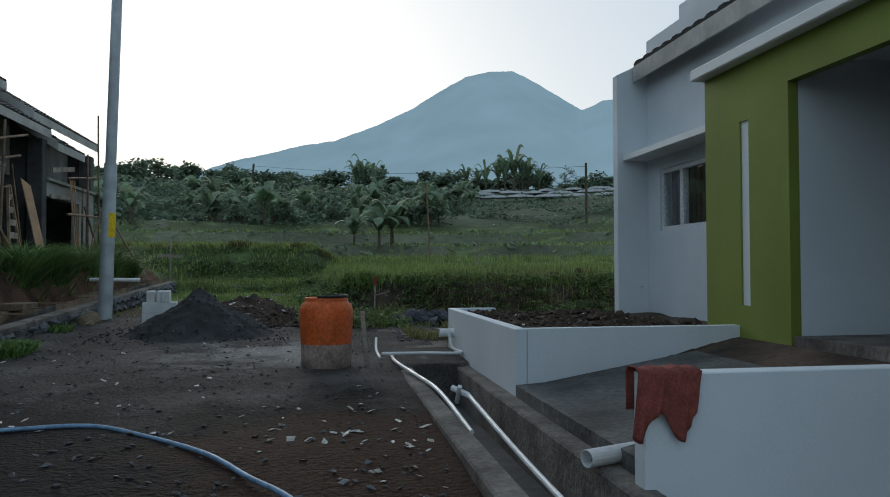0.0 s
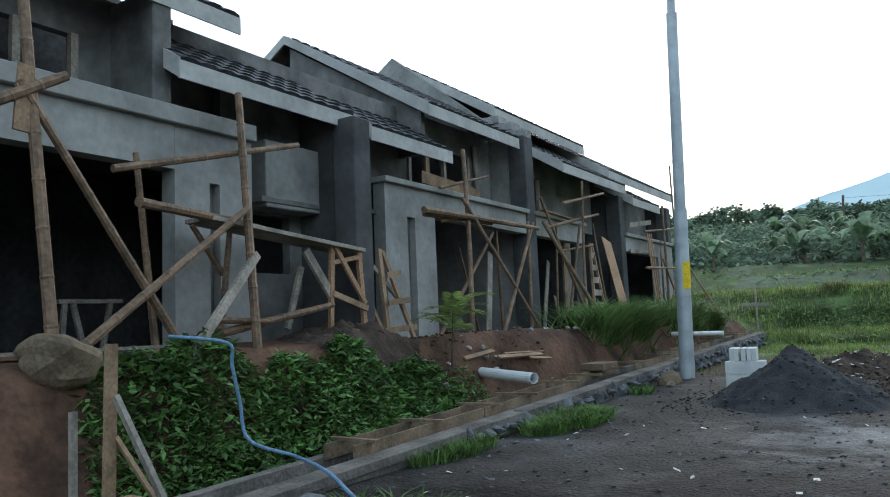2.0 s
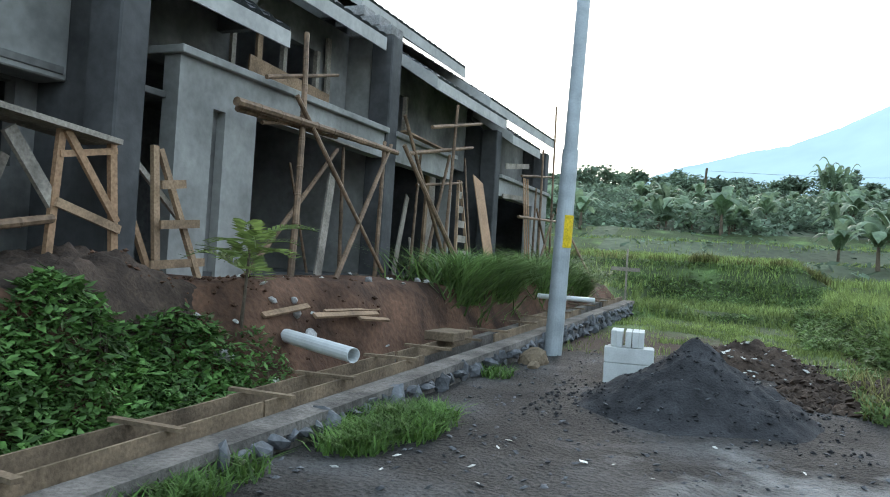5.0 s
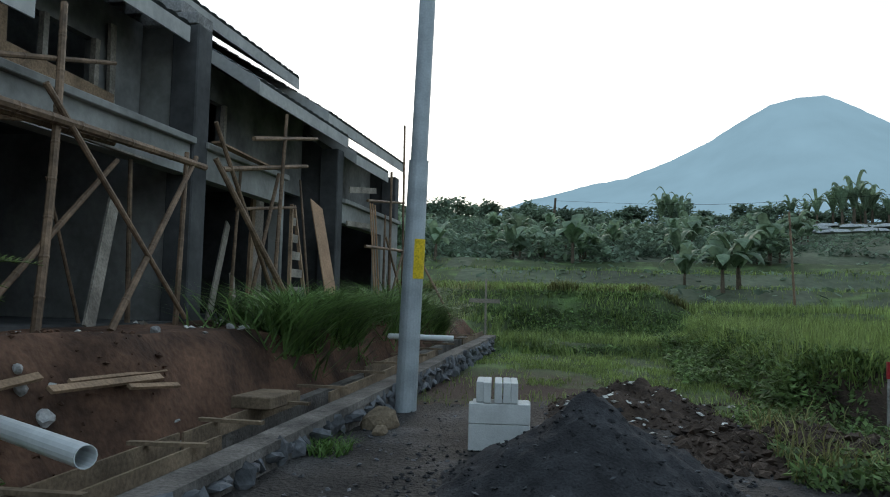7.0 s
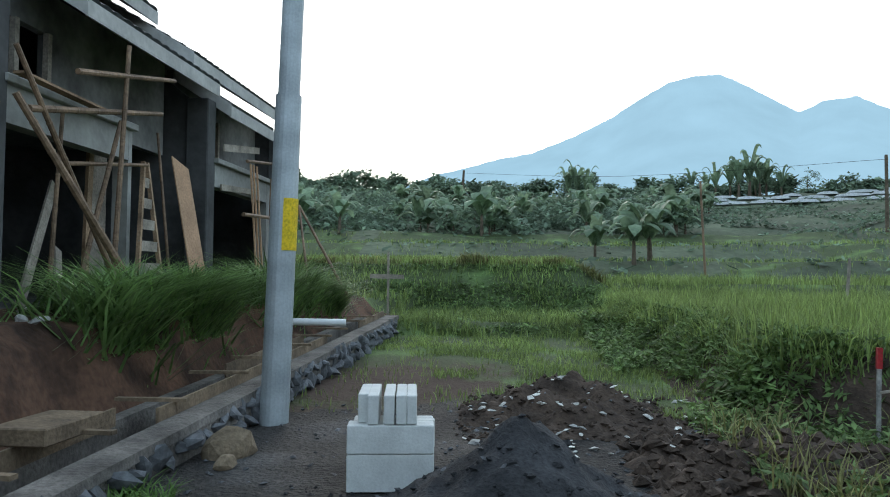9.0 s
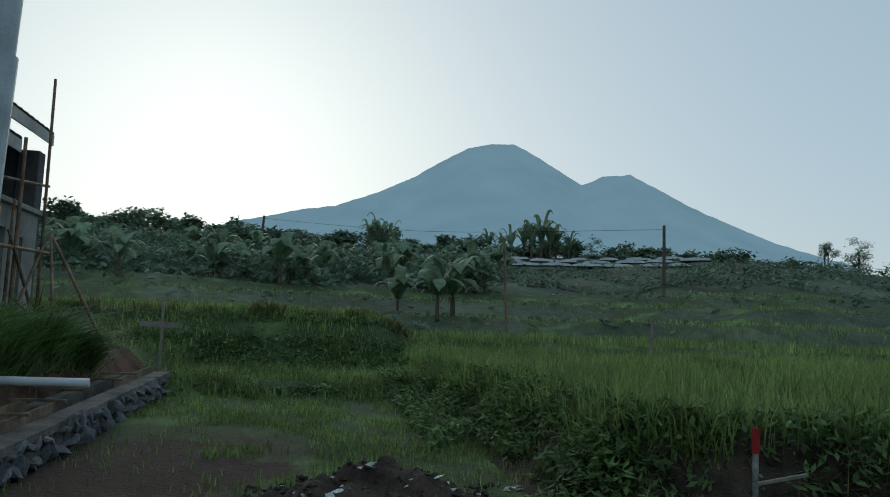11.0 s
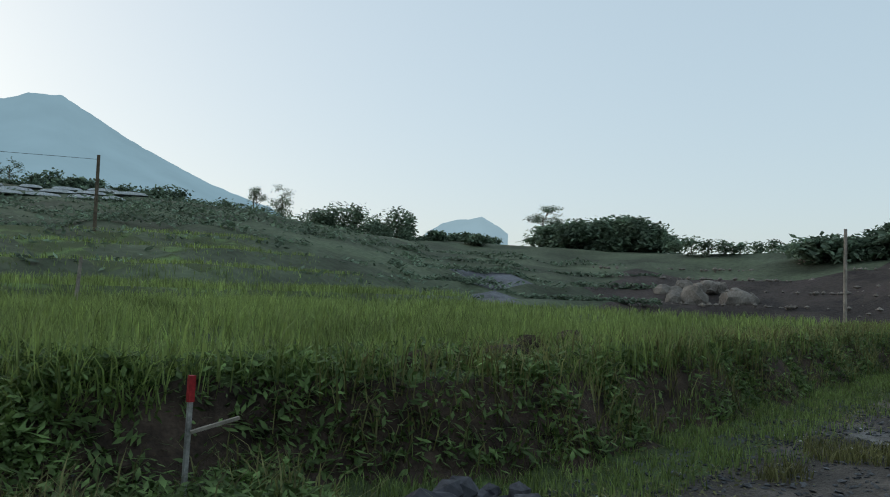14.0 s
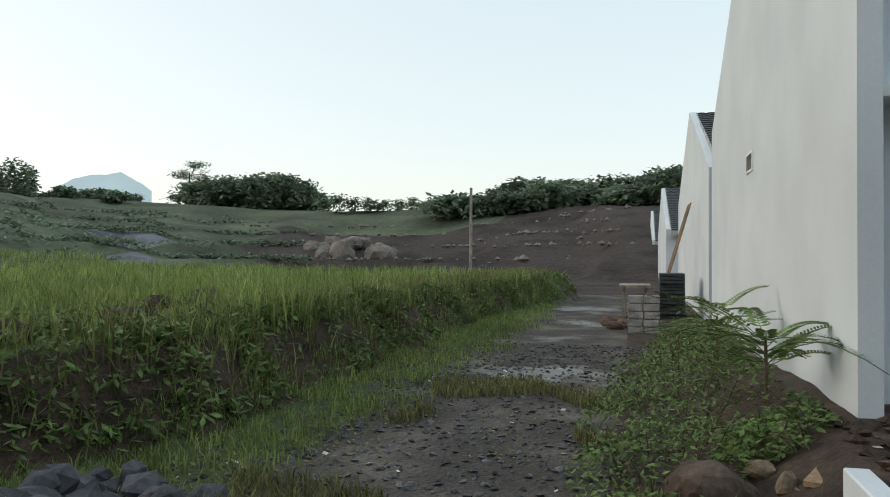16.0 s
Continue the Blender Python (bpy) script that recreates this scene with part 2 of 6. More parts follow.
# leaf colour lightened and blued to carry the haze of distance
M_HAZELEAF = mat("haze_paled_foliage", (0.16, 0.22, 0.15), 0.9, 0.5, 1.5, 0.3, 3, 0.0, island=0.4, trans=0.35)
M_BANANA = mat("banana_leaf", (0.23, 0.32, 0.20), 0.5, 0.6, 1.5, 0.4, 4, 0.0, island=0.45, trans=0.4)
M_TRUNK = mat("bark", (0.11, 0.085, 0.06), 0.9, 0.6, 1.4, 4, 30, 0.4)
M_STEEL = mat("galvanised_steel", (0.42, 0.46, 0.48), 0.5, 0.75, 1.15, 3.0, 45, 0.05, metal=0.35, grains=(0.9, 1.08))
M_YELLOW = mat("yellow_band", (0.75, 0.52, 0.02), 0.6, 0.85, 1.1, 8, 40, 0.05)
M_ORANGE = mat("orange_plastic", (0.62, 0.115, 0.025), 0.5, 0.75, 1.15, 3, 30, 0.1)
M_CEMENTDUST = mat("cement_dust_on_plastic", (0.33, 0.24, 0.20), 0.9, 0.6, 1.25, 6, 30, 0.2)
M_BLACKPLASTIC = mat("black_rubber", (0.02, 0.02, 0.02), 0.6, 0.8, 1.3, 8, 40, 0.1)
M_PVC = mat("white_pvc", (0.72, 0.74, 0.74), 0.35, 0.88, 1.05, 5, 30, 0.02, grains=(0.95, 1.03))
M_HOSE = mat("blue_hose", (0.16, 0.28, 0.42), 0.45, 0.8, 1.15, 8, 40, 0.05)
M_AAC = mat("aerated_block", (0.62, 0.63, 0.61), 0.95, 0.88, 1.06, 6, 60, 0.2, grains=(0.93, 1.05))
M_SAND = mat("black_sand", (0.036, 0.036, 0.038), 1.0, 0.6, 1.5, 4.0, 45, 0.9)
M_WHITE = mat("pale_blue_white_paint", (0.66, 0.71, 0.74), 0.7, 0.9, 1.05, 0.8, 50, 0.05, grains=(0.97, 1.03))
M_TRIM = mat("white_trim_paint", (0.80, 0.82, 0.82), 0.6, 0.92, 1.04, 1.0, 40, 0.04, grains=(0.97, 1.03))
M_GREEN = mat("olive_green_paint", (0.20, 0.25, 0.045), 0.7, 0.85, 1.1, 1.0, 45, 0.06, grains=(0.95, 1.05))
M_ALU = mat("white_window_frame", (0.70, 0.72, 0.73), 0.4, 0.9, 1.05, 4, 40, 0.03)
M_CURTAIN = mat("brown_curtain", (0.12, 0.07, 0.055), 0.9, 0.7, 1.3, 3, 30, 0.2, wave=("Y", 6, 1))
M_TOWEL = mat("rust_red_cloth", (0.24, 0.065, 0.05), 0.95, 0.7, 1.2, 8, 80, 0.3)
M_SOIL = mat("dark_topsoil", (0.062, 0.043, 0.032), 0.95, 0.4, 1.6, 3.0, 30, 0.9)
M_REDSOIL = mat("red_clay_soil", (0.105, 0.055, 0.034), 0.95, 0.3, 1.5, 1.8, 16, 1.0)
M_LITTER = mat("pale_litter", (0.55, 0.54, 0.50), 0.8, 0.6, 1.3, 20, 60, 0.1, island=0.5)
M_RED = mat("red_paint", (0.36, 0.02, 0.025), 0.6, 0.8, 1.1, 8, 40, 0.05)
M_PLASTICSHEET = mat("silver_mulch_sheet", (0.62, 0.64, 0.66), 0.45, 0.8, 1.1, 1, 10, 0.1)
# room shade put into the colour, for interiors and plates over openings
M_ROOMSHADE = mat("shade_dark_room_render", (0.12, 0.12, 0.12), 0.95, 0.7, 1.3, 1.5, 10, 0.2)
M_NAVY = mat("navy_downpipe", (0.02, 0.035, 0.14), 0.4, 0.85, 1.1, 5, 30, 0.02)
M_BRICK = mat("old_batako", (0.30, 0.29, 0.28), 0.95, 0.6, 1.3, 4, 30, 0.4, island=0.3)

M_GLASS = bpy.data.materials.new("window_glass")
M_GLASS.use_nodes = True
gb = M_GLASS.node_tree.nodes["Principled BSDF"]
gb.inputs["Base Color"].default_value = (0.9, 0.95, 0.95, 1)
gb.inputs["Roughness"].default_value = 0.03
gb.inputs["Transmission Weight"].default_value = 1.0
gb.inputs["IOR"].default_value = 1.45


# ---- the lie of the land ----
def table(rows, v):
    for (a, p), (b, q) in zip(rows, rows[1:]):
        if v <= b:
            return lerp(p, q, max(0.0, (v - a) / (b - a)))
    return rows[-1][1]


CREST = [(-180, 2.0), (-90, 4.0), (-50, 6.2), (-10, 7.0), (5, 6.5), (20, 6.3), (30, 6.2), (36, 5.8), (41, 4.9), (48, 4.0), (56, 3.9), (64, 3.7), (72, 3.6), (80, 3.6), (88, 4.0), (110, 3.8), (180, 1.0)]
REACH = [(-180, 200), (-60, 150), (0, 150), (20, 135), (33, 95), (44, 90), (52, 125), (64, 115), (75, 100), (90, 84), (180, 120)]
START = [(-180, 60), (-40, 22), (0, 20), (35, 22), (50, 36), (60, 48), (72, 60), (90, 45), (180, 60)]


def far_land(x, y):
    dx, dy = x + 1.2, y - 15
    r, az = math.hypot(dx, dy), math.degrees(math.atan2(dx, dy))
    r0, d = table(START, az), table(REACH, az)
    zc = 1.4 + math.tan(radians(table(CREST, az))) * d
    k = (r - r0) / (d - r0)
    if k <= 0:
        return 0.0
    z = zc * min(1.0, k)
    step = 1.25
    w = 1.0 - smooth(0.75, 1.0, k)
    q = z / step + 0.35 * noise.noise(Vector((x * 0.03, y * 0.03, 0)))
    fl = math.floor(q)
    zq = (fl + smooth(0.66, 0.95, q - fl)) * step
    return lerp(z, zq, 0.92 * w)


def wall_top(y):
    return -0.2 + 0.036 * (y - 8.7)


def lumps(x, y, s=1.0, seed=0.0):
    return noise.noise(Vector((x * s, y * s, seed)))


def land(x, y):
    """Height of the ground."""
    street = -0.45 + 0.018 * min(y, 21.0) + 0.03 * max(0.0, min(y, 31.0) - 21.0)
    z = street + 0.035 * lumps(x, y, 0.9) + 0.018 * lumps(x, y, 4.0, 3)
    # road to the east
    z = lerp(z, -0.17 + 0.02 * lumps(x, y, 1.2, 5), smooth(0.5, 4.0, x) * smooth(11, 15.2, y))
    # terrace of the houses under construction
    if x < -4.2:
        toe = -4.85 + 0.18 * lumps(0, y, 0.8, 2)
        k = smooth(toe, toe - (0.55 if y > 17 else lerp(1.1, 0.55, smooth(14.5, 17, y))) - 0.2 * lumps(0, y, 0.5, 7), x)
        up = 0.93 + 0.10 * lumps(x, y, 0.8, 4) * smooth(-9, -6.5, x)
        z = lerp(min(z, wall_top(y) - 0.28), up, k)
        if y > 30.5:
            z = lerp(z, street + 0.6, smooth(30.5, 34, y))
    # drain, yard and drive before the finished house
    if x > 1.8 and y < 15.2:
        yard = 0.30 + 0.05 * lumps(x, y, 1.5, 9)
        if y < 12.35 and x < 2.55:
            z = lerp(-0.28, -0.74, smooth(1.86, 1.93, x) * smooth(2.5, 2.43, x)) if y < 12.2 else z
        elif x >= 2.7:
            if y < 6.95:
                yard = -0.5 + 0.04 * lumps(x, y, 1.5, 9)
            elif 7.05 < y < 10.2:
                yard = lerp(-0.22, 0.30, smooth(2.9, 5.4, x))
            north = 13.5 + 0.25 * lumps(x, 0, 0.8, 3)
            edge = lerp(yard, -0.12, smooth(5.5, 14.0, x)) if y > 13.3 else yard
            z = lerp(edge, z, smooth(north, north + 1.3, y)) if y > 13.9 or x > 5 else yard
        elif y < 12.35:
            z = -0.30
    # raised field with its earth bank
    if y > 17.2:
        south = 18.75 + 1.6 * smooth(4.8, 2.1, x) + 0.22 * lumps(x, 0, 0.6, 6) - 1.6 * smooth(16, 30, x)
        west = 1.15 + 0.25 * lumps(0, y, 0.5, 8) - 0.03 * (y - 20)
        k = smooth(south - 0.35, south + 0.45, y) * smooth(west - 0.4, west + 0.5, x) * smooth(31, 28.0, x)
        field = 0.62 + 0.012 * (y - 19) + 0.05 * lumps(x, y, 0.6, 1)
        z = lerp(z, field, k)
    # grassy terraces at the end of the street
    if y > 28 and -30 < x < 30:
        e = 0.5 * lumps(x, 0, 0.35, 17) + 0.25 * lumps(x, y, 1.1, 18)
        if x > -4.4:
            z = max(z, lerp(z, 0.40, smooth(28.7, 29.5, y + e)))
        z = lerp(z, max(z, 1.85 + 0.03 * (y - 36)), smooth(33.4, 36.4, y + e) * smooth(2.4, 0.2, x + e))
        z = lerp(z, max(z, 1.28), smooth(37.4, 39.4, y + e) * smooth(0.5, 2.0, x))
    f = far_land(x, y)
    if f > 0:
        z = max(z, f - 0.15 + 0.12 * lumps(x, y, 0.35, 11))
    return z


def spaced(lo, a, b, hi, fine, grow=1.13):
    mid = [a + i * fine for i in range(int(round((b - a) / fine)) + 1)]
    up, s, v = [], fine, b
    while v < hi:
        s *= grow
        v += s
        up.append(v)
    dn, s, v = [], fine, a
    while v > lo:
        s *= grow
        v -= s
        dn.append(v)
    return dn[::-1] + mid + up


M_ROAD = mat("sandy_track", (0.058, 0.056, 0.054), 0.85, 0.4, 1.8, 0.9, 24, 1.0, tint=(0.056, 0.051, 0.047), tint_at=0.52, depth=0.06, spec=0.15)


def ground_patch(m, at, reach, col, core=0.22):
    """A ragged patch of another colour on a surface, such as cement dust and soil."""
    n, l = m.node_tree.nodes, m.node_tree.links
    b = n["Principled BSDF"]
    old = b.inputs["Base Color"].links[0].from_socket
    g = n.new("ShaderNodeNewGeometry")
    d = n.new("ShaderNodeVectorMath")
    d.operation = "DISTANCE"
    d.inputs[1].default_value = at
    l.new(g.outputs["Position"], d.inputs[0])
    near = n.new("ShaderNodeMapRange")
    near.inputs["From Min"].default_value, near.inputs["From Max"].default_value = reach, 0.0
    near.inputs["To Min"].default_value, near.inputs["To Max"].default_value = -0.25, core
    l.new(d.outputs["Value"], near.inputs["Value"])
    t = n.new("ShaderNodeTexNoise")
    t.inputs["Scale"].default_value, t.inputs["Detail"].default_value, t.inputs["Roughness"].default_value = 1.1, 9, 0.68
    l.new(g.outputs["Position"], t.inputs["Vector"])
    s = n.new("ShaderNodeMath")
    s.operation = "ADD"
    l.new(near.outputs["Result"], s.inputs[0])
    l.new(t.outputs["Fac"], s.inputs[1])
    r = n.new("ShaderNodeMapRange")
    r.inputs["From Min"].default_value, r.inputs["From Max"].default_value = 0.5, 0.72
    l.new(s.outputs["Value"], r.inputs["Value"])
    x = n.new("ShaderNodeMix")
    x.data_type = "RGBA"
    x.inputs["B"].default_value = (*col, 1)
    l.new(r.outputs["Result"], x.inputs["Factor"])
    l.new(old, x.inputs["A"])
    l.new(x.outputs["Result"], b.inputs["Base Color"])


# cement dust, paled further to paint the sky's reflection off wet ground
for at, reach, tone in (((0.2, 13.6, -0.2), 3.2, 0.25),):
    ground_patch(M_ROAD, at, reach, (tone, tone * 0.985, tone * 0.95))
# black and red soil, colours lowered further to offset the opening exposure
ground_patch(M_ROAD, (-0.6, 3.0, -0.3), 11.0, (0.009, 0.0083, 0.008), 0.9)
ground_patch(M_ROAD, (1.5, 8.0, -0.3), 3.0, (0.036, 0.017, 0.0095), 0.5)
M_TURF = mat("turf_soil", (0.09, 0.145, 0.045), 0.95, 0.55, 1.5, 0.6, 18, 0.7, tint=(0.06, 0.08, 0.032), tint_at=0.5, depth=0.05)
ground_patch(M_TURF, (-3.2, 22.6, 0.0), 3.6, (0.05, 0.03, 0.021), 0.5)
M_DIG = mat("excavated_earth", (0.042, 0.031, 0.029), 0.95, 0.4, 1.6, 0.25, 3, 0.9, tint=(0.055, 0.042, 0.036), tint_at=0.5, depth=0.3)
M_BEDS = mat("terraced_beds", (0.075, 0.095, 0.055), 0.95, 0.45, 1.5, 0.12, 2, 0.5, depth=0.3)

XS = spaced(-3800, -9.0, 14.0, 3800, 0.22)
YS = spaced(-3800, 1.0, 33.0, 3800, 0.22)
NX, NY = len(XS), len(YS)
verts = [(x, y, land(x, y)) for y in YS for x in XS]
faces, slots = [], []
for j in range(NY - 1):
    for i in range(NX - 1):
        a = j * NX + i
        faces.append((a, a + 1, a + NX + 1, a + NX))
        x, y = (XS[i] + XS[i + 1]) / 2, (YS[j] + YS[j + 1]) / 2
        z = verts[a][2]
        w = 0.5 * lumps(x, y, 0.7, 21) + 0.3 * lumps(x, y, 2.2, 22)
        az = math.degrees(math.atan2(x + 1.2, y - 15))
        r = math.hypot(x + 1.2, y - 15)
        s = 0
        if x < -4.4 and y < 32:
            s = 1
        elif y > 17.5 and x > 0.7 + 0.4 * w and x < 31:
            s = 2
        elif y > 21.0 + 1.5 * w:
            s = 2
        if r > 33:
            s = 2 if az < 46 + 6 * w else (4 if az < 62 else 3)
            if (az > 62 and r > 85) or (r > 58 and az <= 46 + 6 * w):
                s = 4
        if 44 < r < 74 and abs(az - 54.2 - 0.06 * (60 - r) - 2 * w) < 1.5:
            s = 7
        if x > 2.6 and y < 15.0 and r < 33:
            s = 5
        zz = [verts[q][2] for q in faces[-1]]
        steep = (max(zz) - min(zz)) / max(XS[i + 1] - XS[i], YS[j + 1] - YS[j])
        if steep > 0.45 and 17.5 < y < 28 and x > 0:
            s = 5
        if r > 33 and steep > 0.3 and az < 62:
            s = 4
        if s == 0 and x > 2.2 + 1.5 * w and y > 14.0:
            s = 6
        slots.append(s)
me = bpy.data.meshes.new("ground")
me.from_pydata(verts, [], faces)
M_GRAVEL = mat("brown_gravel_road", (0.115, 0.098, 0.085), 0.85, 0.45, 1.6, 1.1, 24, 1.0, tint=(0.085, 0.072, 0.062), tint_at=0.5, depth=0.05)
for at, reach in (((9.5, 16.3, -0.15), 2.3), ((13.9, 16.3, -0.15), 1.5), ((17.5, 16.2, -0.15), 1.8), ((22.5, 16.2, -0.15), 2.8)):
    ground_patch(M_GRAVEL, at, reach, (0.30, 0.295, 0.285))
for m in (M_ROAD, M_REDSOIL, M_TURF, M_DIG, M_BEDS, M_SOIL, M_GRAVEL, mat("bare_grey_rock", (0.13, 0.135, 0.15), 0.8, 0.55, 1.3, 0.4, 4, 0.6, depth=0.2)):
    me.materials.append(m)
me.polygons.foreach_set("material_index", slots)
me.polygons.foreach_set("use_smooth", [True] * len(faces))
tagged(new("ground", me), "dark sandy earth, red clay and green turf", "ground", kind="structure")


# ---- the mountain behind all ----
# the ranges are self-lit: aerial haze is put into their emission colour
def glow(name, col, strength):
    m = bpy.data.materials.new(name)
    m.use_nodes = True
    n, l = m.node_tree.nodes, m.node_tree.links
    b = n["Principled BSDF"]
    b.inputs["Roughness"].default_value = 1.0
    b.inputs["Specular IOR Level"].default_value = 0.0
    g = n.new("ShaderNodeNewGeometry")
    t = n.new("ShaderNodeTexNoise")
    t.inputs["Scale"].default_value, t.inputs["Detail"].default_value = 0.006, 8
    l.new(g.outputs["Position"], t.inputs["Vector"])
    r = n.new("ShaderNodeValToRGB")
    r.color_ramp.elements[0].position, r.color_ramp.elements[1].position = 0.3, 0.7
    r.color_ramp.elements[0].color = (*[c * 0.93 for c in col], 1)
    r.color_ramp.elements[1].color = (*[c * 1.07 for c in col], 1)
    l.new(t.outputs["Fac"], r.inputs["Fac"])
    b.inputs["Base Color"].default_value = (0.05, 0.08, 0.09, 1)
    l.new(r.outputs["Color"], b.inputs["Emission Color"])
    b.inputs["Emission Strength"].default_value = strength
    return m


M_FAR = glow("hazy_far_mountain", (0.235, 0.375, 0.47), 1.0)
M_FAR2 = glow("hazier_far_mountain", (0.30, 0.44, 0.53), 1.0)


def range_of(name, rows, near, far, base, material, label):
    """A distant range seen from the place: rows of bearing and elevation of its skyline."""
    bm = bmesh.new()
    rings = []
    n = int((rows[-1][0] - rows[0][0]) / 0.2)
    for i in range(n + 1):
        az = lerp(rows[0][0], rows[-1][0], i / n)
        el = table(rows, az) + 0.06 * noise.noise(Vector((az * 1.5, 0, 0))) + 0.03 * noise.noise(Vector((az * 6, 3, 0)))
        top = 1.3 + math.tan(radians(el)) * far
        col = []
        for k in range(9):
            t = k / 8
            d = lerp(near, far, t)
            z = lerp(base, top, t ** 1.3) + 14 * (t * (1 - t)) * noise.noise(Vector((az * 0.25, t * 4, 5)))
            col.append(bm.verts.new((-1 + d * math.sin(radians(az)), 15 + d * math.cos(radians(az)), z)))
        rings.append(col)
    for a, b in zip(rings, rings[1:]):
        for k in range(8):
            bm.faces.new((a[k], b[k], b[k + 1], a[k + 1]))
    return solo(name, bm, material, label, "mountain", kind="structure", smooth_faces=True)


PEAKS = [(-60, 1.5), (-20, 2.2), (-10.52, 6.33), (-8.13, 7.15), (-6.3, 7.81), (-3.86, 8.39), (-1.51, 9.03), (0.93, 9.43), (4.01, 10.57), (6.77, 11.84), (8.77, 13.05), (10.82, 14.12), (12.51, 14.49), (14.36, 14.48), (15.56, 13.93), (17.79, 12.58), (19.52, 11.51), (21.06, 12.16), (23.0, 12.26), (24.76, 11.33), (27.36, 9.83), (29.91, 8.61), (32.83, 7.26), (35.46, 6.34), (37.24, 5.79), (45.24, 1.0)]
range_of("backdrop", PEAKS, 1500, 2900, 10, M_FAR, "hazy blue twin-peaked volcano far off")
HILL2 = [(48.67, 4.37), (49.86, 5.17), (51.08, 5.53), (51.97, 5.56), (52.87, 5.79), (53.78, 5.32), (54.89, 4.56)]
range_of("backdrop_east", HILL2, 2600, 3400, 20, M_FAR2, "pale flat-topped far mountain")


# ---- row of houses under construction ----
def tiles(bm, y0, y1, x0, z0, x1, z1, course=0.33, wide=0.28, t=0.03):
    """Courses of pan tiles on a slope that climbs from (x0, z0) to (x1, z1)."""
    L = math.hypot(x1 - x0, z1 - z0)
    ux, uz = (x1 - x0) / L, (z1 - z0) / L
    nx, nz = -uz, ux
    if nz < 0:
        nx, nz = -nx, -nz
    n, k = int(L / course), max(1, int((y1 - y0) / wide))
    w = (y1 - y0) / k
    for i in range(n + 1):
        a, b = i * course, min(L, i * course + course + 0.05)
        for j in range(k):
            ya = y0 + j * w
            for q in range(3):
                pa, pb = ya + w * q / 3, ya + w * (q + 1) / 3
                ha, hb = t * (0.4 + 0.9 * math.sin(math.pi * q / 3)), t * (0.4 + 0.9 * math.sin(math.pi * (q + 1) / 3))
                lift = 0.045
                vs = [bm.verts.new((x0 + ux * s + nx * (h + l), y, z0 + uz * s + nz * (h + l))) for s, y, h, l in ((a, pa, ha, lift), (a, pb, hb, lift), (b, pb, hb, 0.012), (b, pa, ha, 0.012))]
                bm.faces.new(vs)
                lo = [bm.verts.new((x0 + ux * a + nx * 0.005, y, z0 + uz * a + nz * 0.005)) for y in (pa, pb)]
                bm.faces.new((lo[0], lo[1], vs[1], vs[0]))


def roof(parent, name, y0, y1, x0, z0, x1, z1, label=""):
    """A roof plane: deck, tiles and fascia along the eave (x0, z0)."""
    bm = bmesh.new()
    prism(bm, [(x0, z0 - 0.04), (x1, z1 - 0.04), (x1, z1), (x0, z0)], "y", y0, y1)
    deck = part(name, bm, M_GREYWOOD, parent, label)
    bm = bmesh.new()
    tiles(bm, y0, y1, x0, z0, x1, z1)
    part("roof_tiles", bm, M_TILE, deck, "black concrete roof tiles")
    s = 1 if x0 > x1 else -1
    bm = bmesh.new()
    box(bm, min(x0, x0 + s * 0.025), max(x0, x0 + s * 0.025), y0 - 0.02, y1 + 0.02, z0 - 0.21, z0 + 0.015)
    part("fascia", bm, M_FASCIA, deck, "pale weathered fascia board")
    for ye in (y0, y1):
        bm = bmesh.new()
        prism(bm, [(x0 + s * 0.01, z0 - 0.2), (x0 + s * 0.01, z0 + 0.05), (x1, z1 + 0.05), (x1, z1 - 0.14)], "y", ye - 0.022, ye + 0.022)
        part("verge_board", bm, M_FASCIA, deck)
    return deck


FZ = 0.97      # floor of the houses
FX = -7.0      # their front


def party_wall(y0, y1, front, top, eave, material=None):
    """A wall between two houses, with its front pillar."""
    t = thing("party_wall", "dark grey rendered party wall with rough front pillar", "wall", (front, y0, FZ - 0.4), "party walls")
    bm = bmesh.new()
    prism(bm, [(front - 0.42, FZ - 0.5), (front - 0.42, eave), (-10.6, top), (-15.2, eave - 0.3), (-15.2, FZ - 0.5)], "y", y0 + 0.1, y1 - 0.1)
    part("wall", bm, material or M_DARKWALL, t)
    bm = bmesh.new()
    box(bm, front - 0.42, front, y0, y1, FZ - 0.5, eave - 0.03, bevel=0.02)
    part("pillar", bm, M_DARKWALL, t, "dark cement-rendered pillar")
    return t


party_wall(7.6, 8.0, FX, 7.0, 4.3)
party_wall(13.45, 13.83, -6.42, 6.3, 4.24)
party_wall(20.05, 20.45, FX + 0.05, 7.92, 5.3, M_RENDER)
party_wall(26.05, 26.42, FX, 7.1, 4.7)
party_wall(31.0, 31.35, FX - 0.1, 7.2, 4.9)

# low courses of grey block on top of a pillar
bt = thing("block_course", "stepped pale concrete blocks topping a pillar", "block stack", (FX - 0.4, 20.1, 4.85))
for i, (ya, yb, za, zb, xa) in enumerate(((20.03, 20.47, 5.27, 5.46, -7.35), (20.03, 20.47, 5.46, 5.66, -7.62), (20.03, 20.46, 5.66, 5.86, -7.95))):
    bm = bmesh.new()
    box(bm, xa - 0.55, xa + 0.38, ya, yb, za, zb - 0.012, bevel=0.012)
    part("block", bm, M_BRICK, bt)


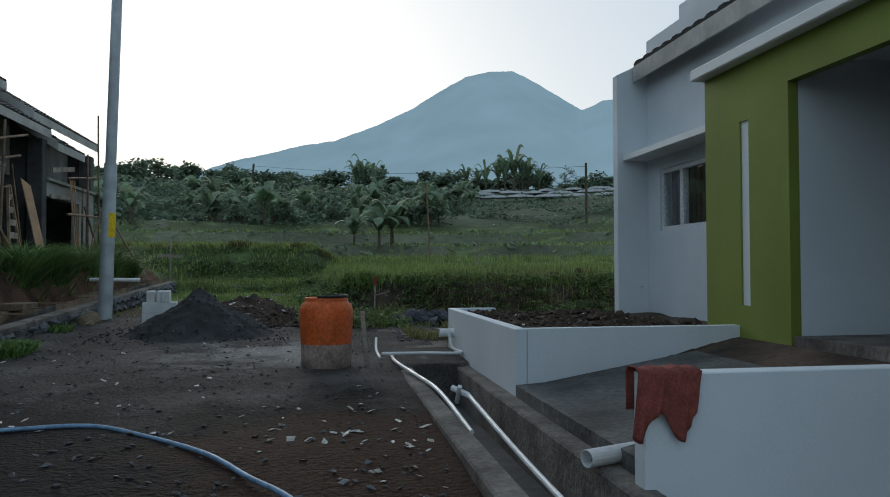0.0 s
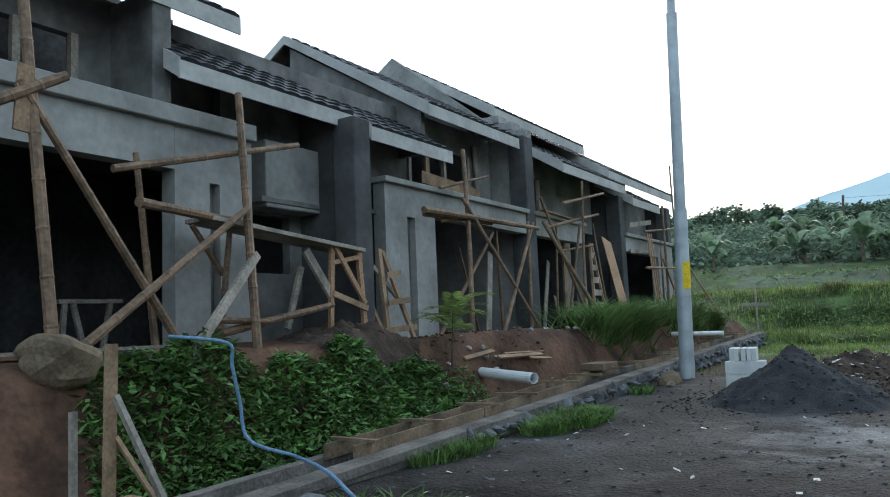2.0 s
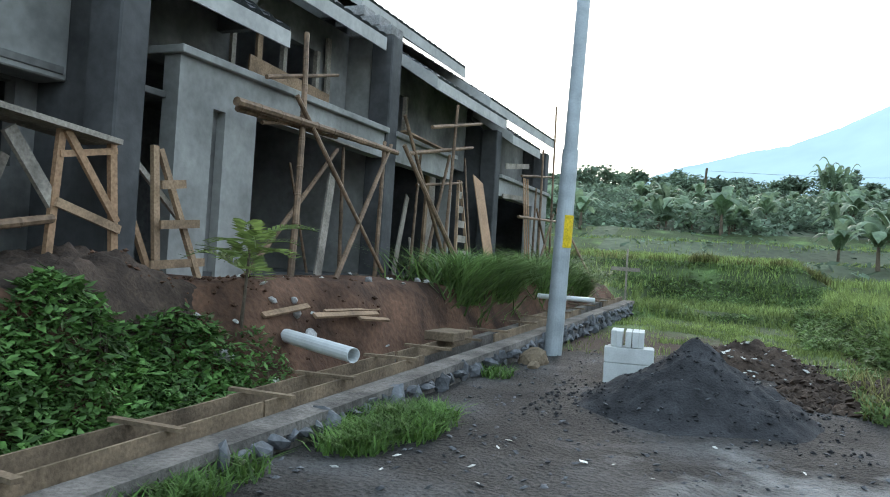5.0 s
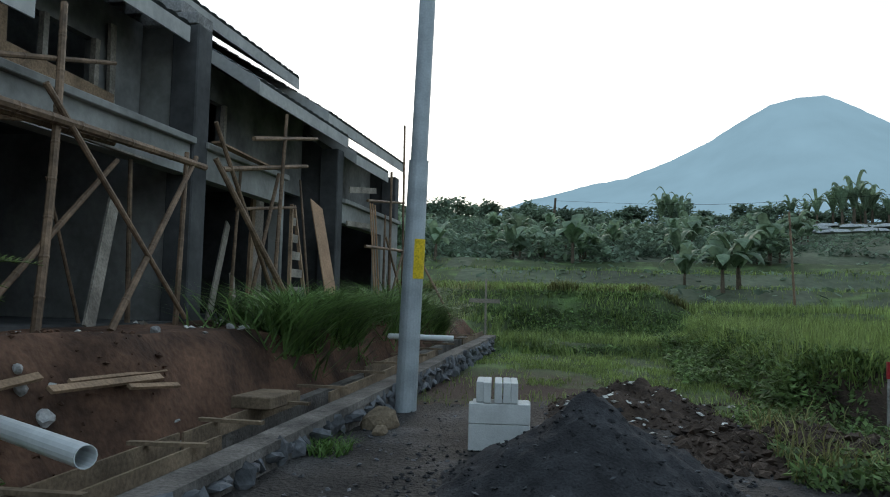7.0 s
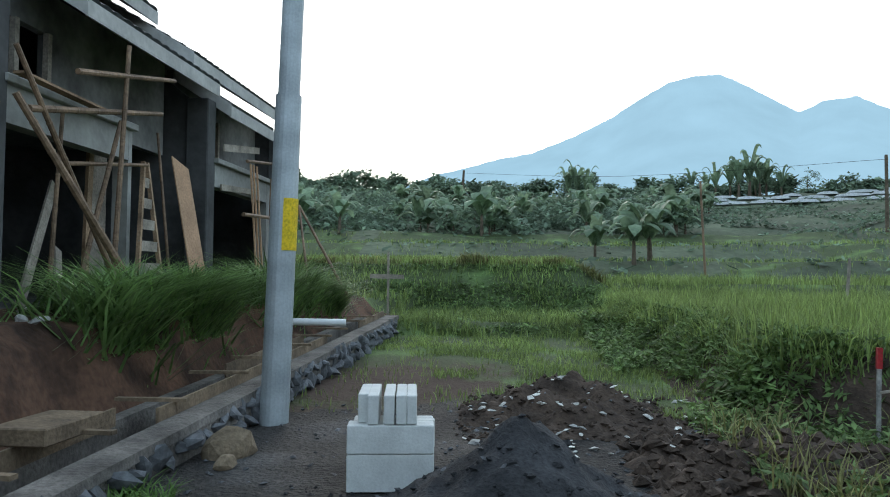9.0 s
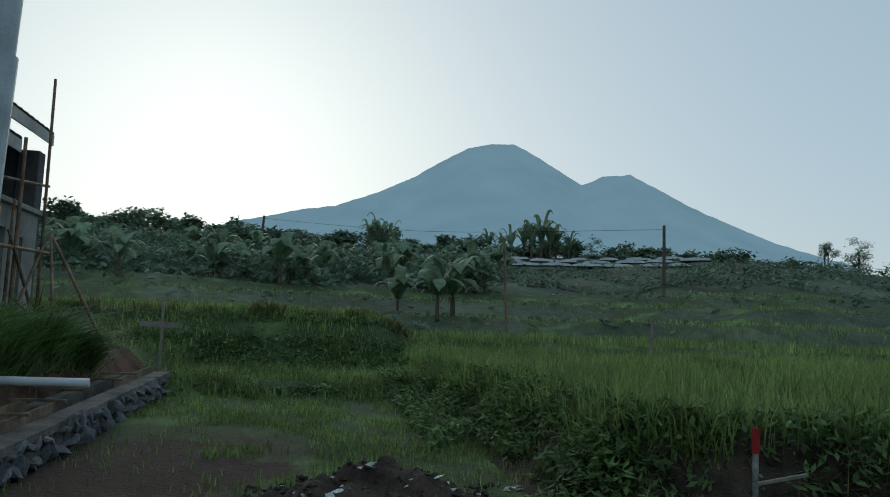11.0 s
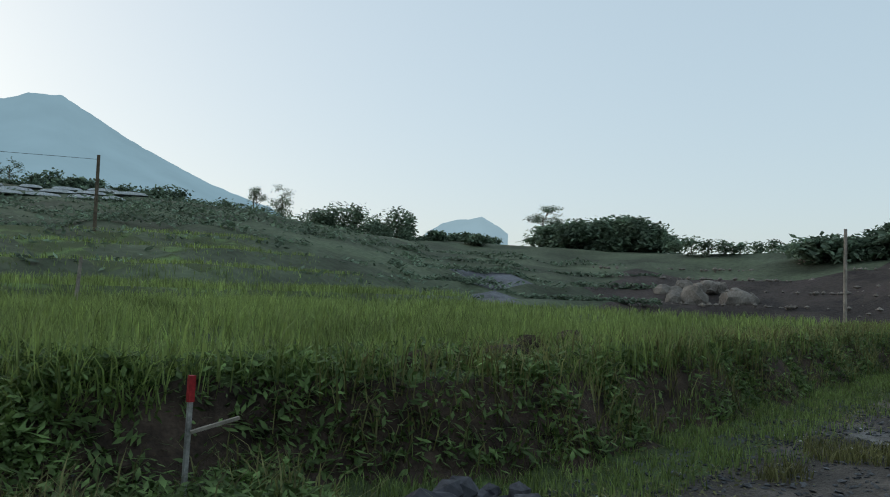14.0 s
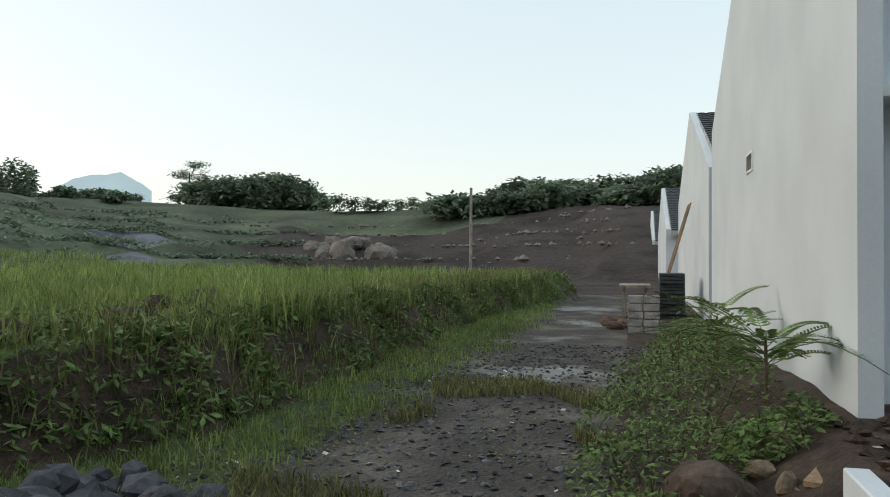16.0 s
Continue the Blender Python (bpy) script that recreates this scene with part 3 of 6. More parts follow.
def unit(y0, y1, car0, car1, pan0, pan1, label, low=None, high=None, slot=None, window=None, beam=3.06, lin=0.436, slab=0.1):
    """One house shell: slab, rear walls, portal panel with lintel and ledge, upper wall with an opening, roofs."""
    h = thing("row_house", label, "house", (FX, y0, FZ), "houses in the row")
    bm = bmesh.new()
    box(bm, -15.2, FX - 0.05, y0, y1, FZ - 0.45, FZ)
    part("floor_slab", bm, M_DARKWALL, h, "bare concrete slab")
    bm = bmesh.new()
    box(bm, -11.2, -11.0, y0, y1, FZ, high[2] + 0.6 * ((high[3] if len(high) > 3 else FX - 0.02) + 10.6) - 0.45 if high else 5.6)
    part("rear_wall", bm, M_ROOMSHADE, h)
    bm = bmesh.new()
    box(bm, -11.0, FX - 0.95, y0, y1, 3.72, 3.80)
    part("carport_ceiling", bm, M_ROOMSHADE, h)
    # portal
    if pan1 > pan0:
        p = bmesh.new()
        s0, s1 = slot if slot else ((pan0 + pan1) / 2 - 0.08, (pan0 + pan1) / 2 + 0.1)
        if pan1 - pan0 > 0.5:
            holed(p, FX - 0.24, FX, pan0, pan1, FZ - 0.3, beam + lin, s0, s1, FZ - 0.1, 2.98)
            sb = bmesh.new()
            box(sb, FX - 0.2, FX - 0.13, s0, s1, FZ - 0.1, 2.98)
        else:
            box(p, FX - 0.24, FX, pan0, pan1, FZ - 0.3, beam + lin)
        pn = part("portal_panel", p, M_RENDER, h, "pale cement panel with a vertical slot")
        if pan1 - pan0 > 0.5:
            part("slot_back", sb, M_GREYRENDER, pn)
    bm = bmesh.new()
    a, b = min(car0, car1), max(car0, car1)
    box(bm, FX - 0.24, FX - 0.004, a, b, beam, beam + lin)
    part("lintel", bm, M_RENDER, h)
    bm = bmesh.new()
    box(bm, FX - 0.62, FX + 0.09, min(a, pan0) - 0.06, max(b, pan1) + 0.02, beam + lin + 0.004, beam + lin + slab, bevel=0.01)
    part("ledge", bm, M_RENDER, h, "thin concrete ledge slab")
    # upper wall with an opening
    oa, ob_ = lerp(a, b, 0.12), lerp(a, b, 0.72)
    bm = bmesh.new()
    X0, X1 = FX - 1.0, FX - 0.86
    holed(bm, X0, X1, y0, y1, 3.60, 5.3, oa, ob_, 3.86, 4.72)
    part("upper_wall", bm, M_GREYRENDER, h)
    for yy in (oa, ob_, (oa + ob_) / 2 + 0.15):
        bm = bmesh.new()
        box(bm, X1 - 0.03, X1 + 0.05, yy - 0.045, yy + 0.045, 3.86, 4.72)
        part("frame_post", bm, M_GREYWOOD, h)
    if window:
        wa, wb, za, zb = window
        bm = bmesh.new()
        c, d = (pan1, y1) if window[0] > pan1 else (y0, pan0)
        XW0, XW1 = FX - 0.75, FX - 0.6
        holed(bm, XW0, XW1, c, d, FZ, 4.5, wa, wb, za, zb)
        part("bay_wall", bm, M_GREYRENDER, h, "mottled grey cement wall")
        bm = bmesh.new()
        box(bm, XW1, XW1 + 0.42, wa - 0.1, wb + 0.2, zb + 0.1, zb + 0.18, bevel=0.008)
        part("window_hood", bm, M_GREYRENDER, h)
    if low:
        roof(h, "low_roof", low[0], low[1], FX + 0.25, low[2], -9.6, low[2] + 1.75)
    if high:
        x0 = high[3] if len(high) > 3 else FX - 0.02
        zr = high[2] + 0.6 * (x0 + 10.6)
        roof(h, "main_roof", high[0], high[1], x0, high[2], -10.6, zr)
        roof(h, "rear_roof", high[0], high[1], -15.4, zr - 2.9, -10.6, zr)
    return h


unit(8.0, 13.85, 8.0, 10.78, 10.78, 12.0, "unplastered grey house shell with carport opening", (10.66, 13.83, 4.32), (5.0, 11.82, 5.28), (11.3, 11.46), (12.45, 13.3, 1.95, 2.80), 3.08, 0.54, 0.22)
unit(13.86, 20.05, 16.38, 20.05, 14.9, 16.38, "grey rendered house shell with pale portal panel", (14.28, 16.62, 4.25), (16.35, 19.88, 5.15), (15.52, 15.75), (14.36, 14.84, 2.05, 2.88))
unit(20.45, 26.05, 20.45, 23.3, 23.2, 23.3, "half-built dark house shell with open front", (21.6, 25.9, 4.85), (20.3, 25.55, 6.1, FX - 0.8))
unit(26.42, 31.0, 26.42, 29.4, 29.4, 30.95, "end house shell with open front", (26.5, 29.0, 4.6), (25.4, 31.4, 5.28))
unit(1.8, 7.6, 1.8, 5.0, 5.0, 7.6, "unplastered house shell at the near end", (5.2, 7.6, 4.3), None, None, None, 3.08, 0.54, 0.22)
bm = bmesh.new()
box(bm, FX - 0.6, FX - 0.2, 12.45, 13.55, 2.84, 3.8, bevel=0.015)
solo("window_box", bm, M_RENDER, "pale cast concrete hood over a window opening", "hood")

# upright wall end beside the recess of the first house
bm = bmesh.new()
box(bm, FX - 1.3, FX - 0.02, 10.5, 10.76, 3.845, 5.25, bevel=0.015)
solo("wall_end", bm, M_GREYRENDER, "grey cement wall end beside a dark recess", "wall")

# cheek wall between a low roof and the gabled roof beside it
bm = bmesh.new()
prism(bm, [(-7.3, 4.3), (-7.3, 5.1), (-10.6, 7.1), (-10.6, 4.3)], "y", 16.5, 16.62)
solo("cheek_wall", bm, M_GREYRENDER, "grey rendered cheek wall under a roof verge", "wall")

# ---- stone foundation wall with its shuttering ----
M_FORM = mat("brown_form_timber", (0.16, 0.115, 0.075), 0.85, 0.5, 1.4, 2.5, 30, 0.4, island=0.3)
fw = tagged(new("foundation_wall"), "dark rubble-stone foundation wall with mortar cap", "wall", kind="structure")
fw.matrix_world = pose(-4.15, 18, -0.2)
bm = bmesh.new()
cap = bmesh.new()
Y0, Y1, NSEG = 3.0, 29.2, 60
prev = None
for i in range(NSEG + 1):
    y = lerp(Y0, Y1, i / NSEG)
    zt = wall_top(y)
    j = 0.02 * lumps(0, y, 2.5, 40)
    ring = [bm.verts.new(c) for c in ((-3.90 + j, y, zt - 0.9), (-3.92 + j, y, zt - 0.02), (-4.16, y, zt - 0.02), (-4.18, y, zt - 0.9))]
    top = [cap.verts.new(c) for c in ((-3.885 + j, y, zt - 0.06), (-3.89 + j, y, zt + 0.015 + 0.3 * j), (-4.17, y, zt + 0.015), (-4.17, y, zt - 0.06))]
    if prev:
        for a, b, host in ((prev[0], ring, bm), (prev[1], top, cap)):
            for k in range(4):
                host.faces.new((a[k], a[(k + 1) % 4], b[(k + 1) % 4], b[k]))
    else:
        bm.faces.new(ring)
        cap.faces.new(top)
    prev = (ring, top)
bm.faces.new(prev[0][::-1])
cap.faces.new(prev[1][::-1])
part("wall_core", bm, M_MORTAR, fw)
part("wall_cap", cap, M_MORTAR, fw, "rough mortar capping")
bm = bmesh.new()
box(bm, -4.72, -4.58, Y0, 29.0, -0.9, -0.25, Matrix.Shear("XZ", 4, (0, 0)))
for v in bm.verts:
    v.co.z += 0.036 * (v.co.y - 8.7) + 0.05
part("inner_kerb", bm, M_MORTAR, fw)

sh = thing("shuttering", "weathered timber shuttering boards with cross ties on a wall", "formwork", (-4.4, 16, 0.1))
rng = random.Random(4)
y = 10.6
while y < 28.8:
    L = rng.uniform(2.2, 3.2)
    for xx, zz in ((-4.20, 0.05), (-4.56, 0.05)):
        if rng.random() < 0.85:
            bm = bmesh.new()
            plank(bm, (xx + rng.uniform(-0.02, 0.02), y, wall_top(y) + zz), (xx + rng.uniform(-0.02, 0.02), min(29, y + L), wall_top(min(29, y + L)) + zz), 0.025, 0.15)
            part("board", bm, M_FORM, sh)
    y += L + 0.02
y = 10.8
while y < 28.5:
    bm = bmesh.new()
    plank(bm, (-4.08, y, wall_top(y) + 0.135), (-4.70, y + rng.uniform(-0.1, 0.1), wall_top(y) + 0.135), 0.07, 0.03)
    part("cross_tie", bm, M_FORM, sh)
    y += rng.uniform(0.9, 1.5)
bm = bmesh.new()
box(bm, -4.72, -4.3, 17.2, 17.9, wall_top(17.5) + 0.12, wall_top(17.5) + 0.24, bevel=0.01)
part("form_box", bm, M_FORM, sh)


# ---- scaffolding ----
def cane(name_, p0, p1, r, parent, knots=7, bow=0.0, material=None):
    bm = bmesh.new()
    rod(bm, p0, p1, r * 0.78, r * 0.62, 8, bow, 1, knots)
    return part(name_, bm, material or M_BAMBOO, parent)


def board(p0, p1, w, t, parent, material=None, up=(0, 0, 1), name_="board"):
    bm = bmesh.new()
    plank(bm, p0, p1, w, t, up)
    return part(name_, bm, material or M_WOOD, parent)


G = 0.93
# scaffold before the second house
sc = thing("bamboo_scaffold", "bamboo scaffold with crossed braces before a house front", "scaffold", (-6.6, 17, G), "scaffolds")
cane("upright", (-6.4, 16.52, G - 0.05), (-6.8, 17.13, 4.4), 0.062, sc, 9, 0.03)
cane("upright", (-6.5, 19.06, G - 0.05), (-6.6, 19.31, 3.22), 0.05, sc, 6)
cane("upright", (-7.1, 18.94, G), (-7.1, 18.83, 3.05), 0.045, sc, 6)
cane("brace", (-6.3, 17.5, G), (-6.6, 19.55, 3.2), 0.055, sc, 7)
cane("brace", (-6.6, 16.7, 3.4), (-6.3, 18.95, 1.05), 0.045, sc, 7)
cane("brace", (-6.8, 16.1, G), (-6.8, 18.15, 2.9), 0.05, sc, 7)
cane("brace", (-7.3, 18.3, G), (-7.2, 17.5, 2.6), 0.03, sc, 4)
cane("rail", (-6.6, 15.45, 3.05), (-6.58, 19.75, 3.1), 0.075, sc, 10, 0.03)
cane("rail", (-6.7, 15.6, 3.0), (-6.68, 17.9, 3.05), 0.06, sc, 6)
cane("rail", (-6.7, 16.1, 2.92), (-6.7, 17.4, 3.16), 0.035, sc, 4)
cane("rail", (-6.75, 16.2, 3.54), (-6.75, 17.95, 4.0), 0.04, sc, 5)
board((-6.8, 16.9, 3.04), (-6.8, 18.8, 3.01), 0.06, 0.025, sc, M_GREYWOOD)
board((-6.8, 17.8, G), (-7.2, 18.7, 2.55), 0.2, 0.03, sc, M_GREYWOOD, (1, 0, 0))
board((-7.75, 17.1, 4.02), (-7.75, 19.3, 3.92), 0.03, 0.24, sc, M_WOOD)
board((-7.78, 17.36, 3.75), (-7.78, 17.34, 4.7), 0.12, 0.05, sc, M_WOOD, (1, 0, 0))
board((-7.78, 19.3, 3.75), (-7.78, 19.25, 5.0), 0.12, 0.05, sc, M_GREYWOOD, (1, 0, 0))

# scaffold before the first house
sc = thing("bamboo_scaffold", "bamboo and timber scaffold with a working platform", "scaffold", (-6.4, 10.5, G), "scaffolds")
cane("upright", (-5.8, 8.64, G - 0.15), (-6.15, 8.46, 4.6), 0.075, sc, 9)
cane("upright", (-6.0, 11.12, G - 0.1), (-6.3, 11.15, 3.95), 0.07, sc, 8)
cane("upright", (-6.12, 11.22, G - 0.1), (-6.36, 11.24, 3.3), 0.05, sc, 6)
cane("upright", (-6.7, 10.29, G), (-6.7, 10.04, 3.1), 0.055, sc, 6)
cane("brace", (-6.0, 10.15, G - 0.05), (-6.0, 8.4, 3.35), 0.06, sc, 8)
cane("brace", (-5.75, 8.6, G - 0.1), (-6.15, 11.15, 2.55), 0.065, sc, 8)
board((-5.7, 9.9, G - 0.12), (-6.1, 11.22, 2.0), 0.1, 0.05, sc, M_GREYWOOD, (1, 0, 0))
cane("rail", (-6.05, 7.6, 2.75), (-5.95, 8.8, 3.48), 0.075, sc, 5)
board((-6.0, 8.42, 2.9), (-6.0, 8.46, 3.5), 0.14, 0.03, sc, M_WOOD, (1, 0, 0))
cane("rail", (-6.3, 9.5, 2.78), (-6.3, 12.15, 3.5), 0.055, sc, 7)
cane("rail", (-6.28, 9.8, 2.47), (-6.3, 11.3, 2.38), 0.07, sc, 5)
cane("rail", (-6.4, 9.85, 2.5), (-6.42, 11.6, 2.37), 0.07, sc, 5)
for dx in (0, 0.25):
    board((-6.35 - dx, 10.7, 2.40), (-6.35 - dx, 13.4, 2.2), 0.24, 0.05, sc, M_GREYWOOD)
cane("upright", (-6.5, 11.0, G), (-6.5, 11.17, 2.3), 0.055, sc, 6)
cane("brace", (-6.6, 11.15, 1.8), (-6.6, 10.7, 2.35), 0.05, sc, 4)
cane("rail", (-6.3, 10.85, 1.1), (-6.3, 12.75, 1.43), 0.065, sc, 6)
cane("rail", (-6.25, 10.75, 1.25), (-6.25, 11.5, 1.22), 0.05, sc, 4)
board((-6.35, 12.75, G), (-6.35, 12.82, 2.22), 0.07, 0.05, sc, M_PLY, (1, 0, 0))
board((-6.35, 13.5, G), (-6.35, 13.38, 2.2), 0.08, 0.05, sc, M_PLY, (1, 0, 0))
board((-6.31, 12.84, 2.22), (-6.31, 13.46, 1.45), 0.07, 0.04, sc, M_PLY, (1, 0, 0))
board((-6.31, 12.78, 1.58), (-6.31, 13.5, 1.38), 0.08, 0.04, sc, M_WOOD, (1, 0, 0))
board((-6.33, 12.8, 2.0), (-6.33, 13.42, 2.12), 0.06, 0.04, sc, M_PLY, (1, 0, 0))
board((-6.4, 12.35, 2.15), (-6.36, 12.8, 1.55), 0.12, 0.05, sc, M_GREYWOOD, (1, 0, 0))
board((-6.6, 12.2, G + 0.2), (-6.6, 12.48, 1.95), 0.08, 0.05, sc, M_GREYWOOD, (1, 0, 0))
board((-6.2, 7.6, G + 0.05), (-6.1, 10.1, G + 0.06), 0.16, 0.03, sc, M_GREYWOOD)

# sawhorse standing in the dark carport
sh2 = thing("sawhorse", "small grey timber sawhorse on a bare floor", "sawhorse", (-8.3, 10.3, FZ))
board((-8.3, 10.15, FZ), (-8.3, 10.2, 1.55), 0.06, 0.05, sh2, M_GREYWOOD, (1, 0, 0), "leg")
board((-8.3, 10.45, FZ), (-8.3, 10.3, 1.55), 0.06, 0.05, sh2, M_GREYWOOD, (1, 0, 0), "leg")
board((-8.3, 10.7, FZ), (-8.3, 10.8, 1.55), 0.06, 0.05, sh2, M_GREYWOOD, (1, 0, 0), "leg")
board((-8.3, 10.1, 1.56), (-8.3, 10.95, 1.57), 0.1, 0.05, sh2, M_GREYWOOD, (0, 0, 1), "top_rail")

# work trestle beside the pillar
sc = thing("trestle", "timber work trestle with rungs", "trestle", (-6.5, 14.2, G))
board((-6.4, 14.12, 0.8), (-6.6, 14.18, 2.3), 0.08, 0.05, sc, M_WOOD, (1, 0, 0), "leg")
board((-6.35, 14.72, 0.85), (-6.62, 14.28, 2.28), 0.07, 0.05, sc, M_WOOD, (1, 0, 0), "leg")
for zz, ya, yb in ((1.05, 14.02, 14.82), (1.47, 14.12, 14.7), (1.88, 14.1, 14.45)):
    board((-6.4, ya, zz), (-6.4, yb, zz + 0.05), 0.09, 0.03, sc, M_WOOD, (1, 0, 0), "rung")
board((-6.6, 13.9, 2.12), (-6.6, 14.66, 1.52), 0.06, 0.04, sc, M_GREYWOOD, (1, 0, 0), "brace")
board((-6.7, 13.98, 1.6), (-6.4, 14.1, 0.8), 0.07, 0.05, sc, M_PLY, (1, 0, 0), "brace")

# scaffold before the third house
sc = thing("bamboo_scaffold", "bamboo scaffold and leaning boards before an open shell", "scaffold", (-6.6, 22, G), "scaffolds")
cane("brace", (-6.0, 21.75, G + 0.1), (-6.65, 20.15, 3.3), 0.065, sc, 8)
cane("brace", (-6.6, 22.25, G + 0.3), (-6.7, 20.2, 3.85), 0.05, sc, 7)
cane("brace", (-6.8, 21.6, G + 0.1), (-6.8, 22.6, 3.5), 0.05, sc, 7)
cane("upright", (-6.6, 22.1, G), (-6.6, 22.4, 4.5), 0.05, sc, 8)
cane("upright", (-6.9, 21.2, G), (-6.9, 21.4, 3.4), 0.04, sc, 6)
cane("rail", (-6.6, 21.2, 3.82), (-6.6, 23.8, 4.38), 0.05, sc, 6)
cane("rail", (-6.7, 20.45, 3.2), (-6.7, 23.6, 3.82), 0.055, sc, 7)
cane("rail", (-6.9, 21.3, 2.72), (-6.9, 23.6, 3.04), 0.04, sc, 6)
board((-6.8, 20.4, 3.6), (-6.8, 22.1, 3.55), 0.14, 0.03, sc, M_WOOD)
board((-7.4, 22.8, G), (-7.4, 22.9, 3.65), 0.12, 0.05, sc, M_WOOD, (1, 0, 0))
board((-7.45, 23.15, G), (-7.45, 23.15, 3.6), 0.5, 0.02, sc, M_GREYWOOD, (1, 0, 0))
board((-7.2, 21.1, G), (-7.6, 22.35, 2.6), 0.16, 0.03, sc, M_GREYWOOD, (1, 0, 0))
board((-7.0, 21.6, G), (-7.3, 22.0, 1.7), 0.16, 0.03, sc, M_GREYWOOD, (1, 0, 0))
sheet = thing("plywood_sheet", "orange-brown plywood sheet leaning upright", "board", (-6.6, 25, G))
board((-6.4, 24.55, G + 0.02), (-7.15, 25.24, 3.33), 0.58, 0.02, sheet, M_PLY, (0.95, 0, 0.3))
cane("leaning_batten", (-6.9, 24.5, G), (-7.3, 24.7, 3.75), 0.035, sheet, 0)
ld = thing("step_ladder", "grey timber step ladder", "ladder", (-6.9, 23.4, G))
board((-6.6, 22.75, G), (-7.0, 23.66, 3.1), 0.06, 0.05, ld, M_WOOD, (0, 1, 0), "stile")
board((-6.6, 23.62, G), (-7.0, 23.76, 3.1), 0.06, 0.05, ld, M_WOOD, (0, 1, 0), "stile")
for k in range(6):
    t = 0.1 + k * 0.15
    board((-6.6 - 0.4 * t, lerp(22.75, 23.66, t), lerp(G, 3.1, t)), (-6.6 - 0.4 * t, lerp(23.62, 23.76, t), lerp(G, 3.1, t)), 0.03, 0.15, ld, M_GREYWOOD, (0, 0, 1), "tread")

# scaffold before the end house
sc = thing("bamboo_scaffold", "bamboo scaffold with red-brown boards at the end house", "scaffold", (-6.6, 28.5, G), "scaffolds")
cane("upright", (-6.6, 30.2, 0.7), (-6.6, 30.0, 6.1), 0.045, sc, 9)
cane("upright", (-6.5, 28.6, G), (-6.55, 28.7, 4.6), 0.05, sc, 8)
cane("upright", (-6.9, 29.4, G), (-6.9, 29.4, 3.6), 0.045, sc, 6)
cane("brace", (-6.4, 28.0, G), (-6.5, 30.0, 2.9), 0.045, sc, 6)
cane("brace", (-6.4, 30.0, G), (-6.5, 28.2, 2.9), 0.045, sc, 6)
cane("brace", (-5.0, 28.9, 1.0), (-6.4, 29.95, 3.05), 0.045, sc, 6)
cane("brace", (-5.6, 28.1, 1.0), (-6.4, 29.95, 3.05), 0.04, sc, 6)
cane("rail", (-6.5, 26.6, 2.55), (-6.5, 30.4, 2.7), 0.05, sc, 8)
cane("rail", (-6.7, 27.3, 3.68), (-6.7, 30.5, 4.05), 0.045, sc, 6)
board((-6.95, 26.7, 3.85), (-6.95, 28.7, 4.12), 0.03, 0.14, sc, M_GREYWOOD)
board((-6.95, 26.6, 3.07), (-6.95, 28.75, 3.2), 0.03, 0.12, sc, M_GREYWOOD)
for yy in (27.35, 27.52, 27.72):
    board((-6.45, yy, G), (-6.7, yy + 0.15, 3.65), 0.09, 0.03, sc, M_PLY, (1, 0.2, 0))

# ---- street lamp pole ----
pole = thing("utility_pole", "tall galvanised steel pole with a yellow band", "pole", (-3.7, 20.0, -0.2))
base, tip = Vector((-3.71, 20.0, -0.35)), Vector((-3.385, 20.0, 10.7))
bm = bmesh.new()
rod(bm, base, base.lerp(tip, 0.32), 0.145, 0.13, 20)
part("lower_shaft", bm, M_STEEL, pole)
bm = bmesh.new()
rod(bm, base.lerp(tip, 0.32), base.lerp(tip, 0.68), 0.11, 0.105, 20)
part("middle_shaft", bm, M_STEEL, pole)
bm = bmesh.new()
rod(bm, base.lerp(tip, 0.68), tip, 0.08, 0.075, 20)
part("upper_shaft", bm, M_STEEL, pole)
bm = bmesh.new()
a, b = base.lerp(tip, 0.178), base.lerp(tip, 0.225)
for k in range(9):
    t0, t1 = radians(-75 + k * 14), radians(-75 + (k + 1) * 14)
    r = 0.143
    vs = [bm.verts.new(p + Vector((r * math.cos(t), r * math.sin(t), 0))) for p, t in ((a, t0), (a, t1), (b, t1), (b, t0))]
    bm.faces.new(vs)
part("band", bm, M_YELLOW, pole, "yellow painted band")

# ---- orange drum ----
BX, BY, BZ = 0.86, 12.35, -0.26
bar = thing("plastic_drum", "orange plastic drum caked with cement below", "drum", (BX, BY, BZ))


def lathe(bm, prof, cx, cy, cz, seg=32):
    rings = [[bm.verts.new((cx + r * math.cos(2 * math.pi * j / seg), cy + r * math.sin(2 * math.pi * j / seg), cz + z)) for j in range(seg)] for r, z in prof]
    for a, b in zip(rings, rings[1:]):
        for j in range(seg):
            bm.faces.new((a[j], a[(j + 1) % seg], b[(j + 1) % seg], b[j]))
    return rings


bm = bmesh.new()
lathe(bm, [(0.305, 0.30), (0.312, 0.45), (0.318, 0.6), (0.316, 0.72), (0.300, 0.775), (0.265, 0.81), (0.255, 0.83), (0.262, 0.86), (0.245, 0.865), (0.24, 0.82), (0.25, 0.6), (0.29, 0.05)], BX, BY, BZ)
part("drum_shell", bm, M_ORANGE, bar, smooth_faces=True)
bm = bmesh.new()
r = lathe(bm, [(0.27, 0.0), (0.295, 0.02), (0.303, 0.15), (0.306, 0.31)], BX, BY, BZ)
bm.faces.new(r[0][::-1])
part("cement_crust", bm, M_CEMENTDUST, bar, "grey cement crust", True)
bm = bmesh.new()
tube(bm, [(BX + 0.25 * math.cos(t), BY + 0.25 * math.sin(t), BZ + 0.875) for t in [k * 0.4 for k in range(-5, 4)]], 0.02)
